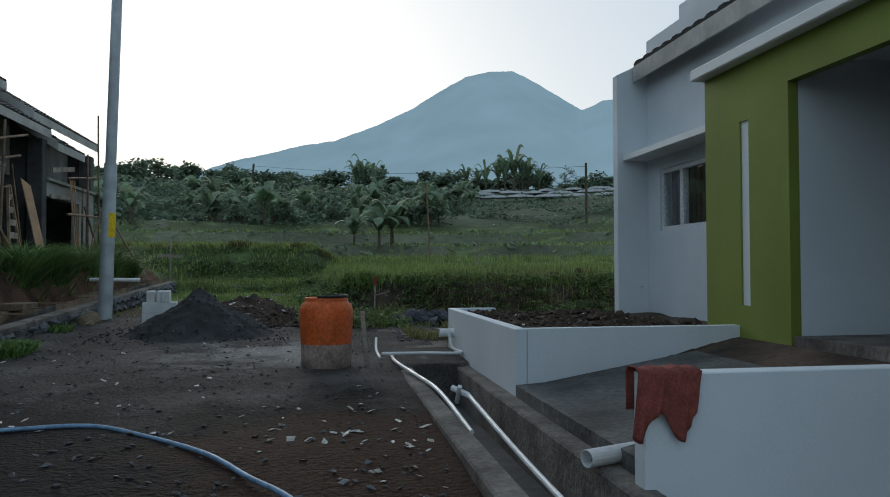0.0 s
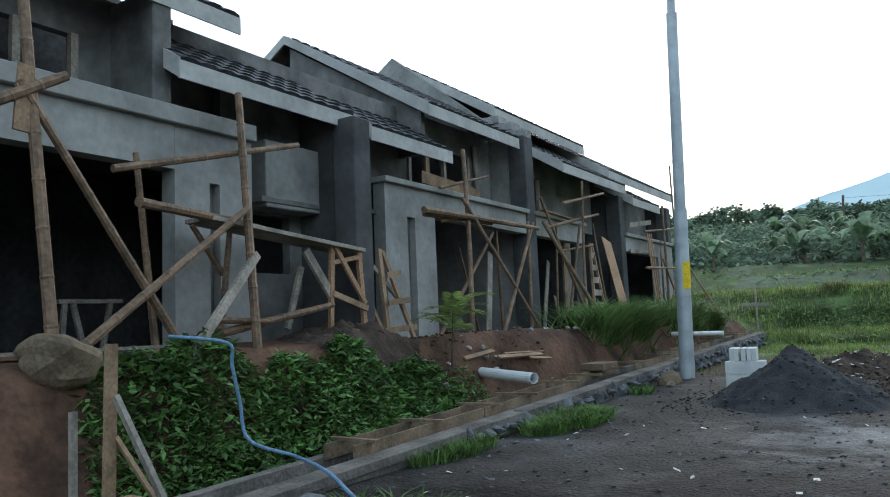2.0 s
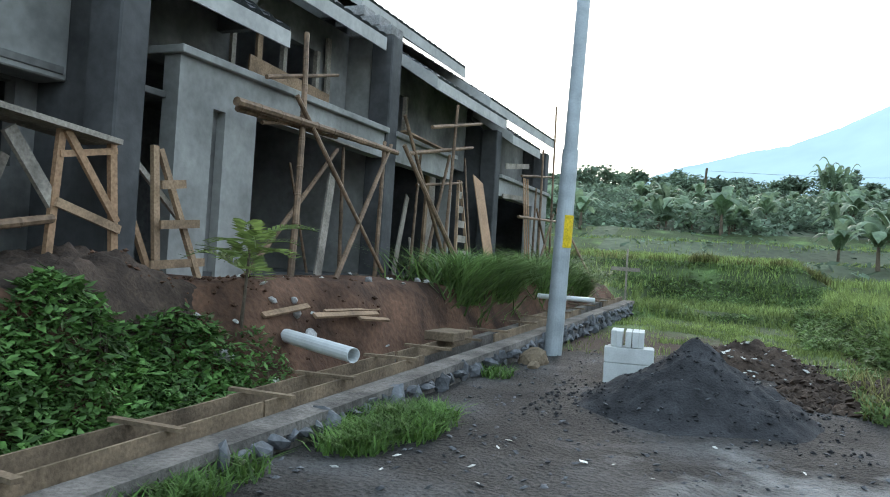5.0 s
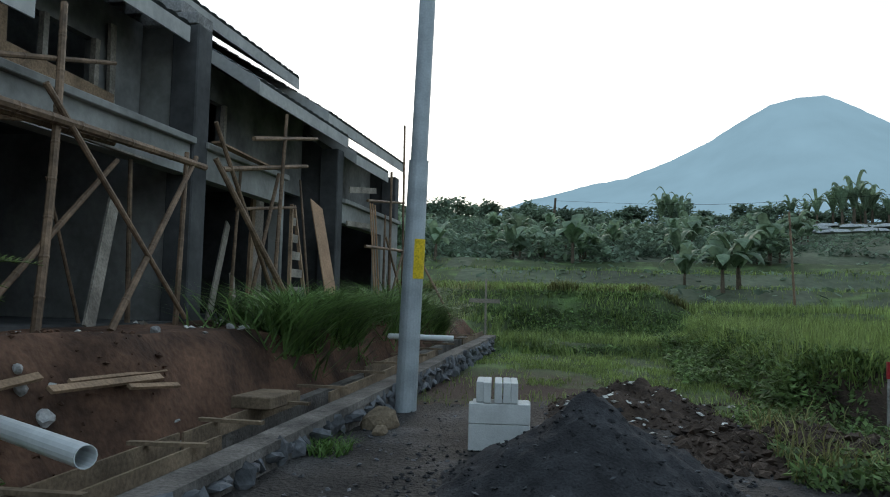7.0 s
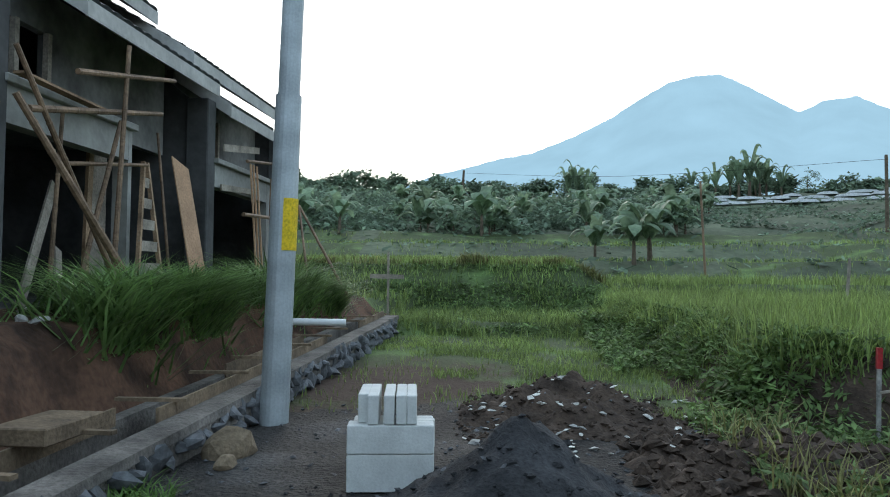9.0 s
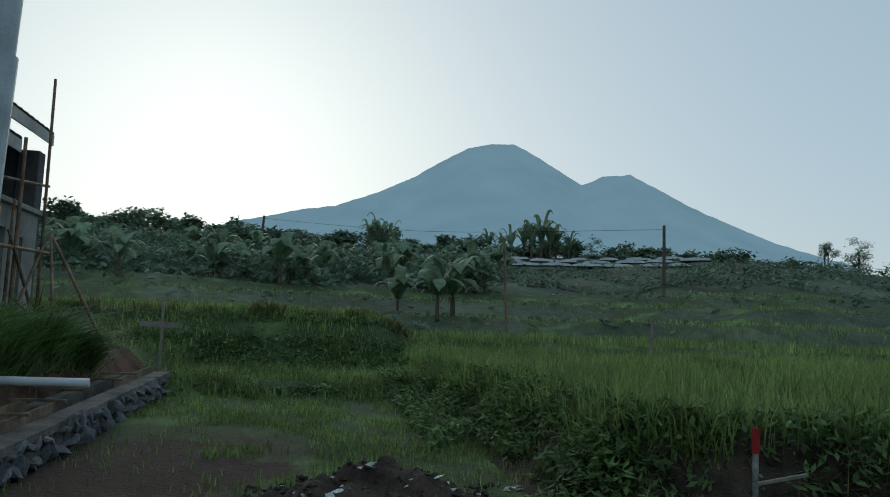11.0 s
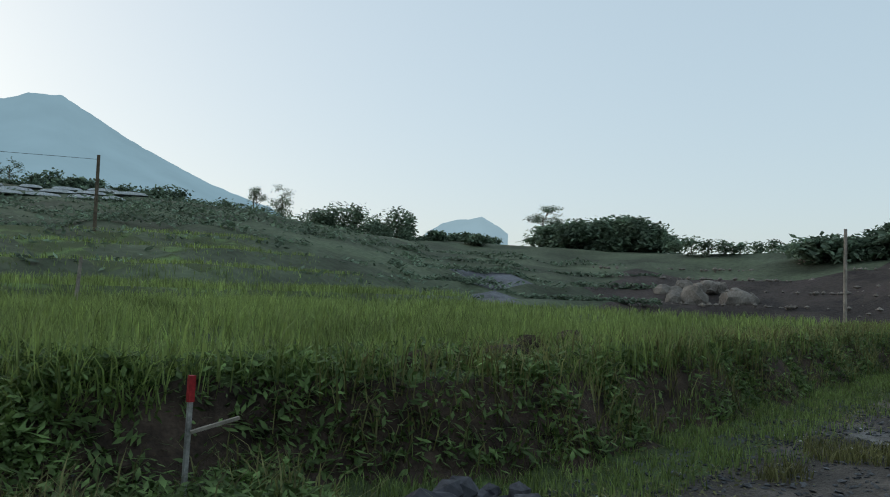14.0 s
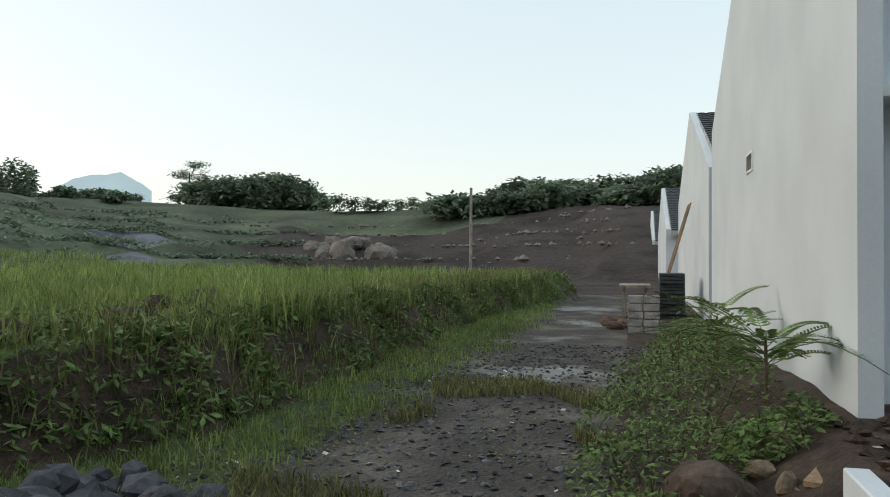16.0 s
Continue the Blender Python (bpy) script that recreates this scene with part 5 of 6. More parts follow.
def leaves(P, size, rng, droop=0.3, long=1.8):
    """Small leaves: folded diamonds turned at random."""
    n = len(P)
    a = rng.uniform(0, 2 * np.pi, n)
    e = rng.uniform(-droop - 0.5, 0.6, n)
    d = np.stack([np.cos(a) * np.cos(e), np.sin(a) * np.cos(e), np.sin(e)], 1)
    s = np.cross(d, np.array([0, 0, 1.0])) + rng.normal(0, 0.35, (n, 3))
    s /= np.linalg.norm(s, axis=1)[:, None]
    S = (size * rng.uniform(0.5, 1.4, n))[:, None]
    base, tip = P, P + d * S * long
    m = P + d * S * long * 0.5
    V = np.stack([base, m + s * S * 0.42, tip, m - s * S * 0.42], 1).reshape(-1, 3)
    i = np.arange(n)[:, None] * 4
    return V, i + np.array([[0, 1, 2, 3]])


def scatter(n, x0, x1, y0, y1, keep, rng, dz=0.0):
    out = []
    while len(out) < n:
        x, y = rng.uniform(x0, x1), rng.uniform(y0, y1)
        k = keep(x, y)
        if k > 0 and rng.uniform() < k:
            out.append((x, y, land(x, y) + dz))
    return np.array(out)


def stuff(name, VF, material, label, category="grass"):
    V, F = VF
    return tagged(new(name, mesh_of(name, V, F, material)), label, category, kind="stuff")


rg = np.random.default_rng(5)
tuft = lambda x, y, s=0.8, seed=31: min(1.0, max(0.05, 0.55 + 1.3 * lumps(x, y, s, seed)))


def on_field(x, y):
    return 1.0 if land(x, y) > 0.42 else 0.0


def uneven(P, h, s=0.45, seed=81, k=0.9):
    return h * np.array([max(0.35, 1 + k * lumps(p[0], p[1], s, seed) + 0.4 * k * lumps(p[0], p[1], 2.3, seed + 1)) for p in P])


fp = scatter(34000, 0.8, 15, 18.4, 34, lambda x, y: on_field(x, y) * tuft(x, y, 0.7), rg)
stuff("field_grass", blades(fp, uneven(fp, 0.34), 0.014, 0.45, rg), M_GRASS, "bright green rice-like field grass")
stuff("field_grass", blades(scatter(16000, 1.0, 32, 18.2, 46, lambda x, y: on_field(x, y) * tuft(x, y, 0.5), rg), 0.40, 0.03, 0.45, rg), M_GRASS, "bright green field grass farther out")


def on_bank(x, y):
    z = land(x, y)
    return 1.0 if -0.15 < z < 0.66 else 0.0


bk = np.concatenate([
    scatter(58000, 0.4, 30, 17.0, 21.0, lambda x, y: on_bank(x, y) * tuft(x, y, 1.2) * (1.0 if x < 14 else 0.5), rg),
    scatter(30000, 0.1, 2.0, 19.2, 33, lambda x, y: (1.0 if 0.02 < land(x, y) < 0.72 else 0) * tuft(x, y, 1.2), rg)])
bk[:, 2] += rg.uniform(-0.02, 0.2, len(bk))
stuff("bank_weeds", leaves(bk, 0.05, rg, 0.6, 2.2), M_LEAF, "leafy weeds hanging on an earth bank", "weeds")
stuff("bank_grass", blades(scatter(6000, 0.4, 30, 17.2, 20.0, lambda x, y: on_bank(x, y) * tuft(x, y, 1.0, 5), rg), 0.38, 0.016, 0.9, rg), M_GRASSDRY, "long drooping grass on an earth bank")
stuff("bank_grass", blades(scatter(3600, 0.5, 2.2, 19.3, 32, lambda x, y: (1.0 if 0.35 < land(x, y) < 0.8 else 0) * tuft(x, y, 1.0, 5), rg), 0.34, 0.016, 1.4, rg), M_GRASS, "thick green grass on the field's edge")
stuff("verge_grass", blades(scatter(11000, 1.5, 28, 16.6, 19.4, lambda x, y: (1.0 if land(x, y) < 0.2 else 0.0) * smooth(16.9, 17.9, y + 0.5 * lumps(x, y, 0.8, 6)) * tuft(x, y, 1.5, 8), rg), 0.13, 0.012, 0.6, rg), M_GRASS, "short grass along a track")
stuff("channel_grass", blades(scatter(22000, -4.0, 1.4, 20.4, 34, lambda x, y: smooth(19.8, 21.4, y + 1.2 * lumps(x, y, 0.7, 9)) * tuft(x, y, 1.0, 3) * (1.0 if x > -1.6 + 2.4 * lumps(x, y, 0.8, 24) or y > 26.6 + 2 * lumps(x, y, 0.7, 25) else 0.16), rg), 0.10, 0.012, 0.8, rg), M_GRASS, "short green grass on a low strip")
stuff("slope_grass", blades(scatter(26000, -34, 34, 30, 66, lambda x, y: tuft(x, y, 0.25, 14) * (1 if y > 33 or x > 1 else 0.4), rg), 0.26, 0.04, 0.7, rg), M_GRASS, "green grass on terraced slopes")
tg = scatter(26000, -13, 6, 28.5, 45, lambda x, y: tuft(x, y, 0.6, 33) * (1.0 if x > -4.5 or y > 33 else 0.1), rg)
stuff("terrace_grass", blades(tg, uneven(tg, 0.2, 0.6, 34), 0.026, 0.9, rg), M_GRASS, "rough green grass on a terrace bank")
tw = scatter(9000, -12, 3, 28.5, 37, lambda x, y: (1.0 if 0.12 < land(x, y) % 1.5 < 1.2 and (land(x, y + 0.3) - land(x, y)) > 0.09 else 0.03) * (1.0 if x > -4.5 or y > 33 else 0.1), rg)
stuff("terrace_weeds", leaves(tw + np.array([0, 0, 0.06]), 0.07, rg, 0.6, 1.9), M_LEAF, "leafy weeds on a terrace bank", "weeds")
stuff("slope_grass", leaves(scatter(12000, -40, 60, 46, 120, lambda x, y: tuft(x, y, 0.12, 15), rg), 0.35, rg, 0.2, 1.6), M_HAZELEAF, "dark shrubs on far terraces", "shrubs")

# lips of the terraces, grown over with paler grass
def on_lip(x, y):
    z = land(x, y)
    return 1.0 if z - land(x, y - 0.7) > 0.22 and land(x, y + 0.35) - z < 0.06 else 0.0


lip = scatter(1500, -11, 3, 33.6, 37, lambda x, y: on_lip(x, y) * tuft(x, y, 1.3, 91), rg)
stuff("bund_grass", blades(lip, uneven(lip, 0.24, 1.2, 92), 0.03, 1.1, rg), M_GRASSDRY, "pale grass along terrace edges")
vw = scatter(6000, 2.0, 18, 15.8, 18.6, lambda x, y: (1.0 if land(x, y) < 0.25 else 0.0) * (smooth(16.6, 17.7, y + 0.8 * lumps(x, y, 0.9, 93)) + (0.5 if lumps(x, y, 0.8, 94) > 0.3 else 0.0)) * tuft(x, y, 2.2, 95), rg)
vw[:, 2] += rg.uniform(0.0, 0.05, len(vw))
stuff("verge_weeds", leaves(vw, 0.026, rg, 0.2, 1.9), M_GRASSDRY, "low straggling weeds along a gravel road", "weeds")

# track tufts
M_BUSHY = mat("low_leafy_grass", (0.10, 0.185, 0.045), 0.65, 0.6, 1.4, 2, 9, 0.0, island=0.45, trans=0.3)
clump = lambda x, y, cx, cy, rx, ry: max(0.0, 1 - ((x - cx) / rx) ** 2 - ((y - cy) / ry) ** 2)
stuff("track_grass", blades(scatter(5600, -4.0, -2.2, 7.5, 17.5, lambda x, y: max(clump(x, y, -3.5, 13.9, 0.5, 1.0), 0.5 * clump(x, y, -3.8, 11.8, 0.25, 0.9), 0.35 * clump(x, y, -2.9, 9.0, 0.7, 0.8), 0.4 * clump(x, y, -3.7, 17.4, 0.2, 0.5)) * tuft(x, y, 2.2, 55), rg), 0.15, 0.018, 1.6, rg), M_BUSHY, "tufts of grass at a wall foot")
stuff("track_grass", blades(scatter(4200, 2.2, 9, 14.6, 17.6, lambda x, y: 1.0 if lumps(x, y, 0.7, 53) > 0.22 else 0.0, rg), 0.14, 0.012, 0.8, rg), M_GRASSDRY, "thin grass tufts on the track")


def shrub(cx, cy, rx, ry, h, n, size, material, label, seed, name="shrub", lift=0.0):
    r = np.random.default_rng(seed)
    out = []
    while len(out) < n:
        u, v = r.uniform(-1, 1), r.uniform(-1, 1)
        if u * u + v * v > 1:
            continue
        x, y = cx + u * rx, cy + v * ry
        top = h * (1 - 0.7 * (u * u + v * v)) * (0.75 + 0.5 * lumps(x, y, 1.6, seed))
        out.append((x, y, land(x, y) + lift + max(0.02, top) * r.uniform(0.25, 1.0) ** 0.6))
    V, F = leaves(np.array(out), size, r, 0.4, 1.9)
    t = tagged(new(name), label, "shrub")
    t.matrix_world = pose(cx, cy, land(cx, cy))
    ob = new("foliage", mesh_of("foliage", V, F, material))
    ob.parent = t
    ob.matrix_parent_inverse = t.matrix_basis.inverted()
    bm = bmesh.new()
    for k in range(14):
        a = r.uniform(0, 6.3)
        q = r.uniform(0.2, 0.9)
        x, y = cx + rx * q * math.cos(a), cy + ry * q * math.sin(a)
        bx, by = cx + rx * q * 0.5 * math.cos(a), cy + ry * q * 0.5 * math.sin(a)
        rod(bm, (bx, by, land(bx, by) - 0.05), (x, y, land(x, y) + h * (0.8 - 0.5 * q)), 0.008, 0.003, 5)
    part("stem", bm, M_TRUNK, t)
    return t


M_BUSH = mat("dense_green_bush_leaf", (0.085, 0.17, 0.045), 0.55, 0.5, 1.6, 3.0, 12, 0.0, island=0.5, trans=0.25)
for cy, h, sd_ in ((9.3, 0.34, 1), (10.2, 0.5, 2), (11.3, 0.55, 3), (12.4, 0.42, 4), (13.3, 0.5, 5)):
    shrub(-5.2 + 0.12 * math.sin(cy * 3), cy, 0.62 + 0.1 * math.sin(cy * 5), 0.72, h, 3600, 0.055, M_BUSH, "dense leafy green creeper on a bank", sd_)
shrub(-4.95, 14.1, 0.42, 0.7, 0.34, 1300, 0.04, M_BUSH, "small leafy plant by a pipe", 7)
for k, (x, y, rx, ry, h) in enumerate(((4.5, 14.75, 0.8, 0.6, 0.7), (5.9, 14.6, 1.0, 0.8, 0.9), (4.7, 14.05, 0.5, 0.35, 0.35), (3.5, 14.75, 0.5, 0.4, 0.4), (7.4, 14.5, 1.2, 0.7, 1.05), (9.4, 14.3, 1.3, 0.6, 0.9), (11.5, 14.2, 1.2, 0.5, 0.8))):
    shrub(x, y, rx, ry, h, 1700, 0.03, M_LEAF, "wild weeds beside the house wall", 20 + k)


def frond(bm, p, d, L, pairs, lw, drop=0.25):
    """A feathery stalk with paired leaflets."""
    p, d = Vector(p), Vector(d).normalized()
    pts = [p + d * L * t + Vector((0, 0, -drop * L * t * t)) for t in [k / 6 for k in range(7)]]
    for a, b in zip(pts, pts[1:]):
        rod(bm, a, b, 0.004, 0.003, 4)
    s = d.cross(Vector((0, 0, 1))).normalized()
    for k in range(pairs):
        t = 0.2 + 0.8 * k / pairs
        c = p + d * L * t + Vector((0, 0, -drop * L * t * t))
        w = lw * (1 - 0.5 * t)
        for q in (-1, 1):
            e = c + s * q * w + d * w * 0.35
            m1, m2 = c.lerp(e, 0.5) + d * w * 0.18, c.lerp(e, 0.5) - d * w * 0.14
            bm.faces.new([bm.verts.new(v) for v in (c, m1, e, m2)])


def sapling(x, y, h, n, L, label, seed, pairs=12, lw=0.09, leaf=None):
    r = random.Random(seed)
    z = land(x, y)
    t = thing("sapling", label, "sapling", (x, y, z))
    bm = bmesh.new()
    rod(bm, (x, y, z - 0.05), (x + 0.05, y, z + h * 0.6), 0.02, 0.012, 6)
    part("trunk", bm, M_TRUNK, t)
    for k in range(n):
        a = k * 2.4 + r.uniform(-0.3, 0.3)
        bm = bmesh.new()
        frond(bm, (x + 0.05, y, z + h * r.uniform(0.35, 0.62)), (math.cos(a), math.sin(a), r.uniform(0.25, 1.0)), L * r.uniform(0.7, 1.2), pairs, lw, r.uniform(0.25, 0.6))
        part("frond", bm, leaf or M_GRASS, t)
    return t


sapling(-5.4, 14.25, 1.35, 20, 0.7, "young feathery-leaved tree on a soil bank", 3, 10, 0.2)
sapling(5.5, 13.95, 1.1, 24, 0.95, "feathery-leaved young shrub by a white wall", 5, 20, 0.1, M_LEAF)
sapling(7.6, 14.1, 1.2, 20, 0.9, "feathery-leaved young shrub by a white wall", 8, 18, 0.1, M_LEAF)

# tall grass clump by the pole
M_TALL = mat("arching_grass", (0.15, 0.25, 0.08), 0.45, 0.6, 1.4, 1.5, 8, 0.0, island=0.5, trans=0.3)
cl = scatter(9000, -6.4, -5.0, 17.6, 29.0, lambda x, y: (1.0 if land(x, y) > 0.55 else 0.05) * smooth(18.6, 21.0, y) * tuft(x, y, 0.9, 61) ** 3, rg)
stuff("tall_grass", blades(cl, uneven(cl, 0.52, 0.9, 62), 0.032, 2.4, rg), M_TALL, "tall arching dark green grass on a bank")


# banana plants
def banana(seed, h=3.0, wide=0.36, rise=(1.1, 2.4)):
    r = random.Random(seed)
    t = thing("banana_plant", "banana plant with long ragged leaves", "banana plant", (0, 0, 0), "banana plants")
    bm = bmesh.new()
    rod(bm, (0, 0, -0.2), (0.05, 0, h * 0.4), 0.15, 0.09, 7)
    part("stem", bm, M_TRUNK, t)
    for k in range(11):
        bm = bmesh.new()
        a = k * 2.4 + r.uniform(-0.4, 0.4)
        d = Vector((math.cos(a), math.sin(a), 0))
        s = Vector((-math.sin(a), math.cos(a), 0))
        L, up = h * r.uniform(0.55, 0.8), r.uniform(*rise)
        prev = None
        for i in range(8):
            q = i / 7
            c = Vector((0.05, 0, h * 0.36)) + d * L * q * (0.95 - 0.25 * up / 2) + Vector((0, 0, L * (up * q - (0.55 + 0.5 * up) * q * q)))
            w = wide * h / 3 * math.sin(math.pi * min(1, 0.12 + 0.88 * q)) ** 0.7 * (1 + 0.25 * r.uniform(-1, 1))
            ring = [bm.verts.new(c - s * w + Vector((0, 0, -0.08))), bm.verts.new(c), bm.verts.new(c + s * w + Vector((0, 0, -0.08)))]
            if prev:
                bm.faces.new((prev[0], prev[1], ring[1], ring[0]))
                bm.faces.new((prev[1], prev[2], ring[2], ring[1]))
            prev = ring
        part("leaf", bm, M_BANANA, t)
    return t


protos = [banana(k, 3.0 + 0.3 * k) for k in range(4)]
slim = [banana(10 + k, 3.2 + 0.3 * k, 0.2, (1.9, 3.2)) for k in range(2)]
PLACES = []
rb = random.Random(9)
for _ in range(105):
    az, r = rb.uniform(-28, 14), rb.uniform(56, 104)
    PLACES.append((-1 + r * math.sin(radians(az)), 15 + r * math.cos(radians(az)), rb.uniform(0.5, 1.0)))
PLACES += [(5.2, 51.0, 1.0), (4.3, 50.2, 0.8), (3.0, 56, 0.7)]
for az, r, s in ((16.5, 125, 2.0), (15.8, 124, 1.7), (17.2, 126, 1.7), (15.2, 126, 1.4), (14.2, 124, 1.4), (17.6, 127, 1.5), (18.6, 124, 1.3), (12.6, 128, 1.2), (4.3, 118, 1.7), (3.6, 119, 1.5), (5.0, 117, 1.4)):
    PLACES.append((-1 + r * math.sin(radians(az)), 15 + r * math.cos(radians(az)), s))
for k, (x, y, s) in enumerate(PLACES):
    src = protos[k % 4] if y < 128 else slim[k % 2]
    c = copy_thing(src, pose(x, y, land(x, y), 0, 0, k * 77 % 360))
    c.scale = (s, s, s)
for k, p in enumerate(protos):
    x, y = ((-14, 66), (-9, 72), (-20, 75), (-4, 70))[k]
    p.matrix_world = pose(x, y, land(x, y), 0, 0, 40 * k)
for p, (az, r) in zip(slim, ((16.9, 127), (13.6, 126))):
    x, y = -1 + r * math.sin(radians(az)), 15 + r * math.cos(radians(az))
    p.matrix_world = pose(x, y, land(x, y), 0, 0, 70 * az)


# trees
def tree(x, y, h, spread, n, leaf, material, label, seed, bare=0.35, kind_="tree"):
    r = random.Random(seed)
    z = land(x, y)
    t = thing(kind_, label, "tree", (x, y, z))
    bm = bmesh.new()
    rod(bm, (x, y, z - 0.3), (x + r.uniform(-0.1, 0.1) * h, y, z + h * 0.7), h * 0.022, h * 0.009, 7, 0.02 * h, 4)
    tips = []
    for k in range(13):
        a, q = r.uniform(0, 6.3), r.uniform(bare * 0.45, 0.72)
        p0 = Vector((x, y, z + h * q))
        p1 = p0 + Vector((math.cos(a) * spread * r.uniform(0.3, 1) * (1.15 - 0.5 * q), math.sin(a) * spread * r.uniform(0.3, 1) * (1.15 - 0.5 * q), h * r.uniform(0.02, 0.2)))
        rod(bm, p0, p1, h * 0.008, h * 0.003, 5)
        tips.append(p1)
    if bare < 0.4:
        tips += [Vector((x + r.uniform(-0.6, 0.6) * spread, y + r.uniform(-0.6, 0.6) * spread, z + h * q)) for q in (0.08, 0.15, 0.25, 0.4, 0.6, 0.75)]
    tips.append(Vector((x, y, z + h * 0.84)))
    part("trunk", bm, M_TRUNK, t)
    g = np.random.default_rng(seed)
    P = []
    for p in tips:
        m = n // len(tips)
        tuft_r = spread * (0.28 if bare < 0.4 else 0.19)
        P.append(np.array(p) + np.clip(g.normal(0, 1, (m, 3)), -1.7, 1.7) * np.array([tuft_r, tuft_r, h * (0.11 if bare < 0.4 else 0.035)]))
    V, F = leaves(np.concatenate(P), leaf, g, 0.3, 1.5)
    ob = new("crown", mesh_of("crown", V, F, material))
    ob.parent = t
    ob.matrix_parent_inverse = t.matrix_basis.inverted()
    return t


def polar(az, r):
    return -1 + r * math.sin(radians(az)), 15 + r * math.cos(radians(az))


def tree_to(az, r, el, sp, n, leaf, label, seed, bare=0.3, kind_="tree"):
    """A tree at a bearing and distance whose top stands at that elevation."""
    x, y = polar(az, r)
    h = max(1.5, 1.4 + math.tan(radians(el)) * r - land(x, y))
    return tree(x, y, h, sp, n, leaf, M_HAZELEAF, label, seed, bare, kind_)


rt = random.Random(21)
tree_to(36.2, 150, 7.7, 2.3, 2000, 0.22, "slender open-crowned tree on a far ridge", 1, 0.55)
tree_to(37.7, 150, 8.0, 2.6, 2400, 0.22, "slender open-crowned tree on a far ridge", 2, 0.5)
tree_to(57.6, 140, 7.1, 3.2, 2200, 0.24, "slender open-crowned tree on a far ridge", 3, 0.45)
tree_to(20.3, 150, 8.1, 1.8, 700, 0.22, "thin bare-looking tree on a far ridge", 4, 0.4)
tree_to(5.5, 150, 8.3, 0.8, 700, 0.25, "small palm-like tree on a far ridge", 5, 0.7)
for k in range(44):
    az = -26 + k * 1.4 + rt.uniform(-0.4, 0.4)
    el = table([(-26, 8.3), (-10, 7.8), (-3, 7.6), (5, 7.6), (15, 7.3), (25, 7.0), (36, 6.5)], az)
    tree_to(az, rt.uniform(118, 148), el + rt.uniform(-0.8, 0.35), rt.uniform(1.6, 3.4), 1300, 0.5, "low bushy tree along a far ridge", 300 + k, 0.15, "bushy_tree")
for k in range(18):
    az = 40.5 + k * 0.75
    tree_to(az, rt.uniform(115, 140), (6.3 if az < 48 else 4.7) - 0.05 * k + rt.uniform(-1.0, 0.6), rt.uniform(1.2, 2.8), 1300, 0.42, "bushy tree on a far ridge", 400 + k, 0.3, "bushy_tree")
for k in range(16):
    az = 57.8 + k * 0.56
    tree_to(az, rt.uniform(118, 128), table([(57.8, 5.2), (60.5, 5.7), (63, 6.1), (65.5, 5.6), (66.5, 4.4)], az) + rt.uniform(-0.2, 0.1), 3.0, 1400, 0.55, "dense rounded tree in a far grove", 500 + k, 0.05, "grove_tree")
for k in range(10):
    tree_to(67 + k * 1.1, rt.uniform(100, 112), 4.2 + rt.uniform(-0.3, 0.5), 1.2, 340, 0.35, "small scrubby tree on a dug crest", 560 + k, 0.3, "bushy_tree")
for k in range(36):
    az = 77 + k * 0.62
    tree_to(az, rt.uniform(90, 106), table([(77, 4.4), (81, 5.3), (86, 5.8), (92, 6.2), (100, 6.4)], az) + rt.uniform(-0.9, 0.45), rt.uniform(1.8, 3.6), 1800, 0.55, "dense tree at a wood's edge", 600 + k, 0.1, "wood_tree")
# thick growth behind the grass terraces
V0 = []
while len(V0) < 26000:
    az, r = rt.uniform(-32, 13), rt.uniform(56, 112)
    x, y = polar(az, r)
    k = lumps(x, y, 0.16, 71)
    if k > -0.12:
        V0.append((x, y, land(x, y) + rt.random() ** 0.7 * 2.5 * (0.35 + k)))
stuff("thicket", leaves(np.array(V0), 0.42, rg, 0.4, 1.7), M_HAZELEAF, "dense dark thicket below the ridge", "thicket")
# leafy hedge lines along the terraces
V0 = []
for az0, az1, r, h in ((2, 40, 62, 0.5), (4, 44, 70, 0.6), (8, 46, 78, 0.6), (10, 40, 88, 0.7), (46, 66, 62, 0.35), (47, 66, 72, 0.4), (46, 66, 82, 0.4), (48, 66, 94, 0.5)):
    for _ in range(1500):
        az = rt.uniform(az0, az1)
        q = r + 2.2 * lumps(az, r, 0.25, 3)
        x, y = polar(az, q + rt.uniform(-0.4, 0.4))
        V0.append((x, y, land(x, y) + rt.random() * h))
stuff("terrace_hedge", leaves(np.array(V0), 0.26, rg, 0.3, 1.7), M_HAZELEAF, "low dark hedges along far terraces", "hedge")


# posts and far things
def post(x, y, z0, z1, r, label, lean=0.0, material=None, name="wooden_post"):
    bm = bmesh.new()
    rod(bm, (x, y, z0), (x + lean, y, z1), r, r * 0.8, 8)
    return solo(name, bm, material or M_TRUNK, label, "post")


post(-8.0, 99.5, 6.5, 13.9, 0.16, "dark wooden utility post among bananas", 0.5)
post(23.6, 66.8, 2.2, 10.1, 0.14, "dark wooden utility post on a terrace")
post(7.2, 48.3, 1.6, 5.95, 0.06, "thin pale bamboo pole on a terrace", -0.2, M_BAMBOO, "bamboo_pole")
post(54.9, 26.9, -0.8, 6.55, 0.13, "grey utility post beside the track", 0.1, M_GREYWOOD)
post(6.7, 32.1, 0.5, 1.95, 0.05, "short fence post in the grass", 0.1, M_GREYWOOD)
cp = thing("cross_marker", "timber stake with a crosspiece on the strip", "stake", (-4.48, 31.2, 0.3))
board((-4.48, 31.2, land(-4.48, 31.2) - 0.1), (-4.48, 31.2, 2.02), 0.05, 0.045, cp, M_GREYWOOD, (0, 1, 0), "stake")
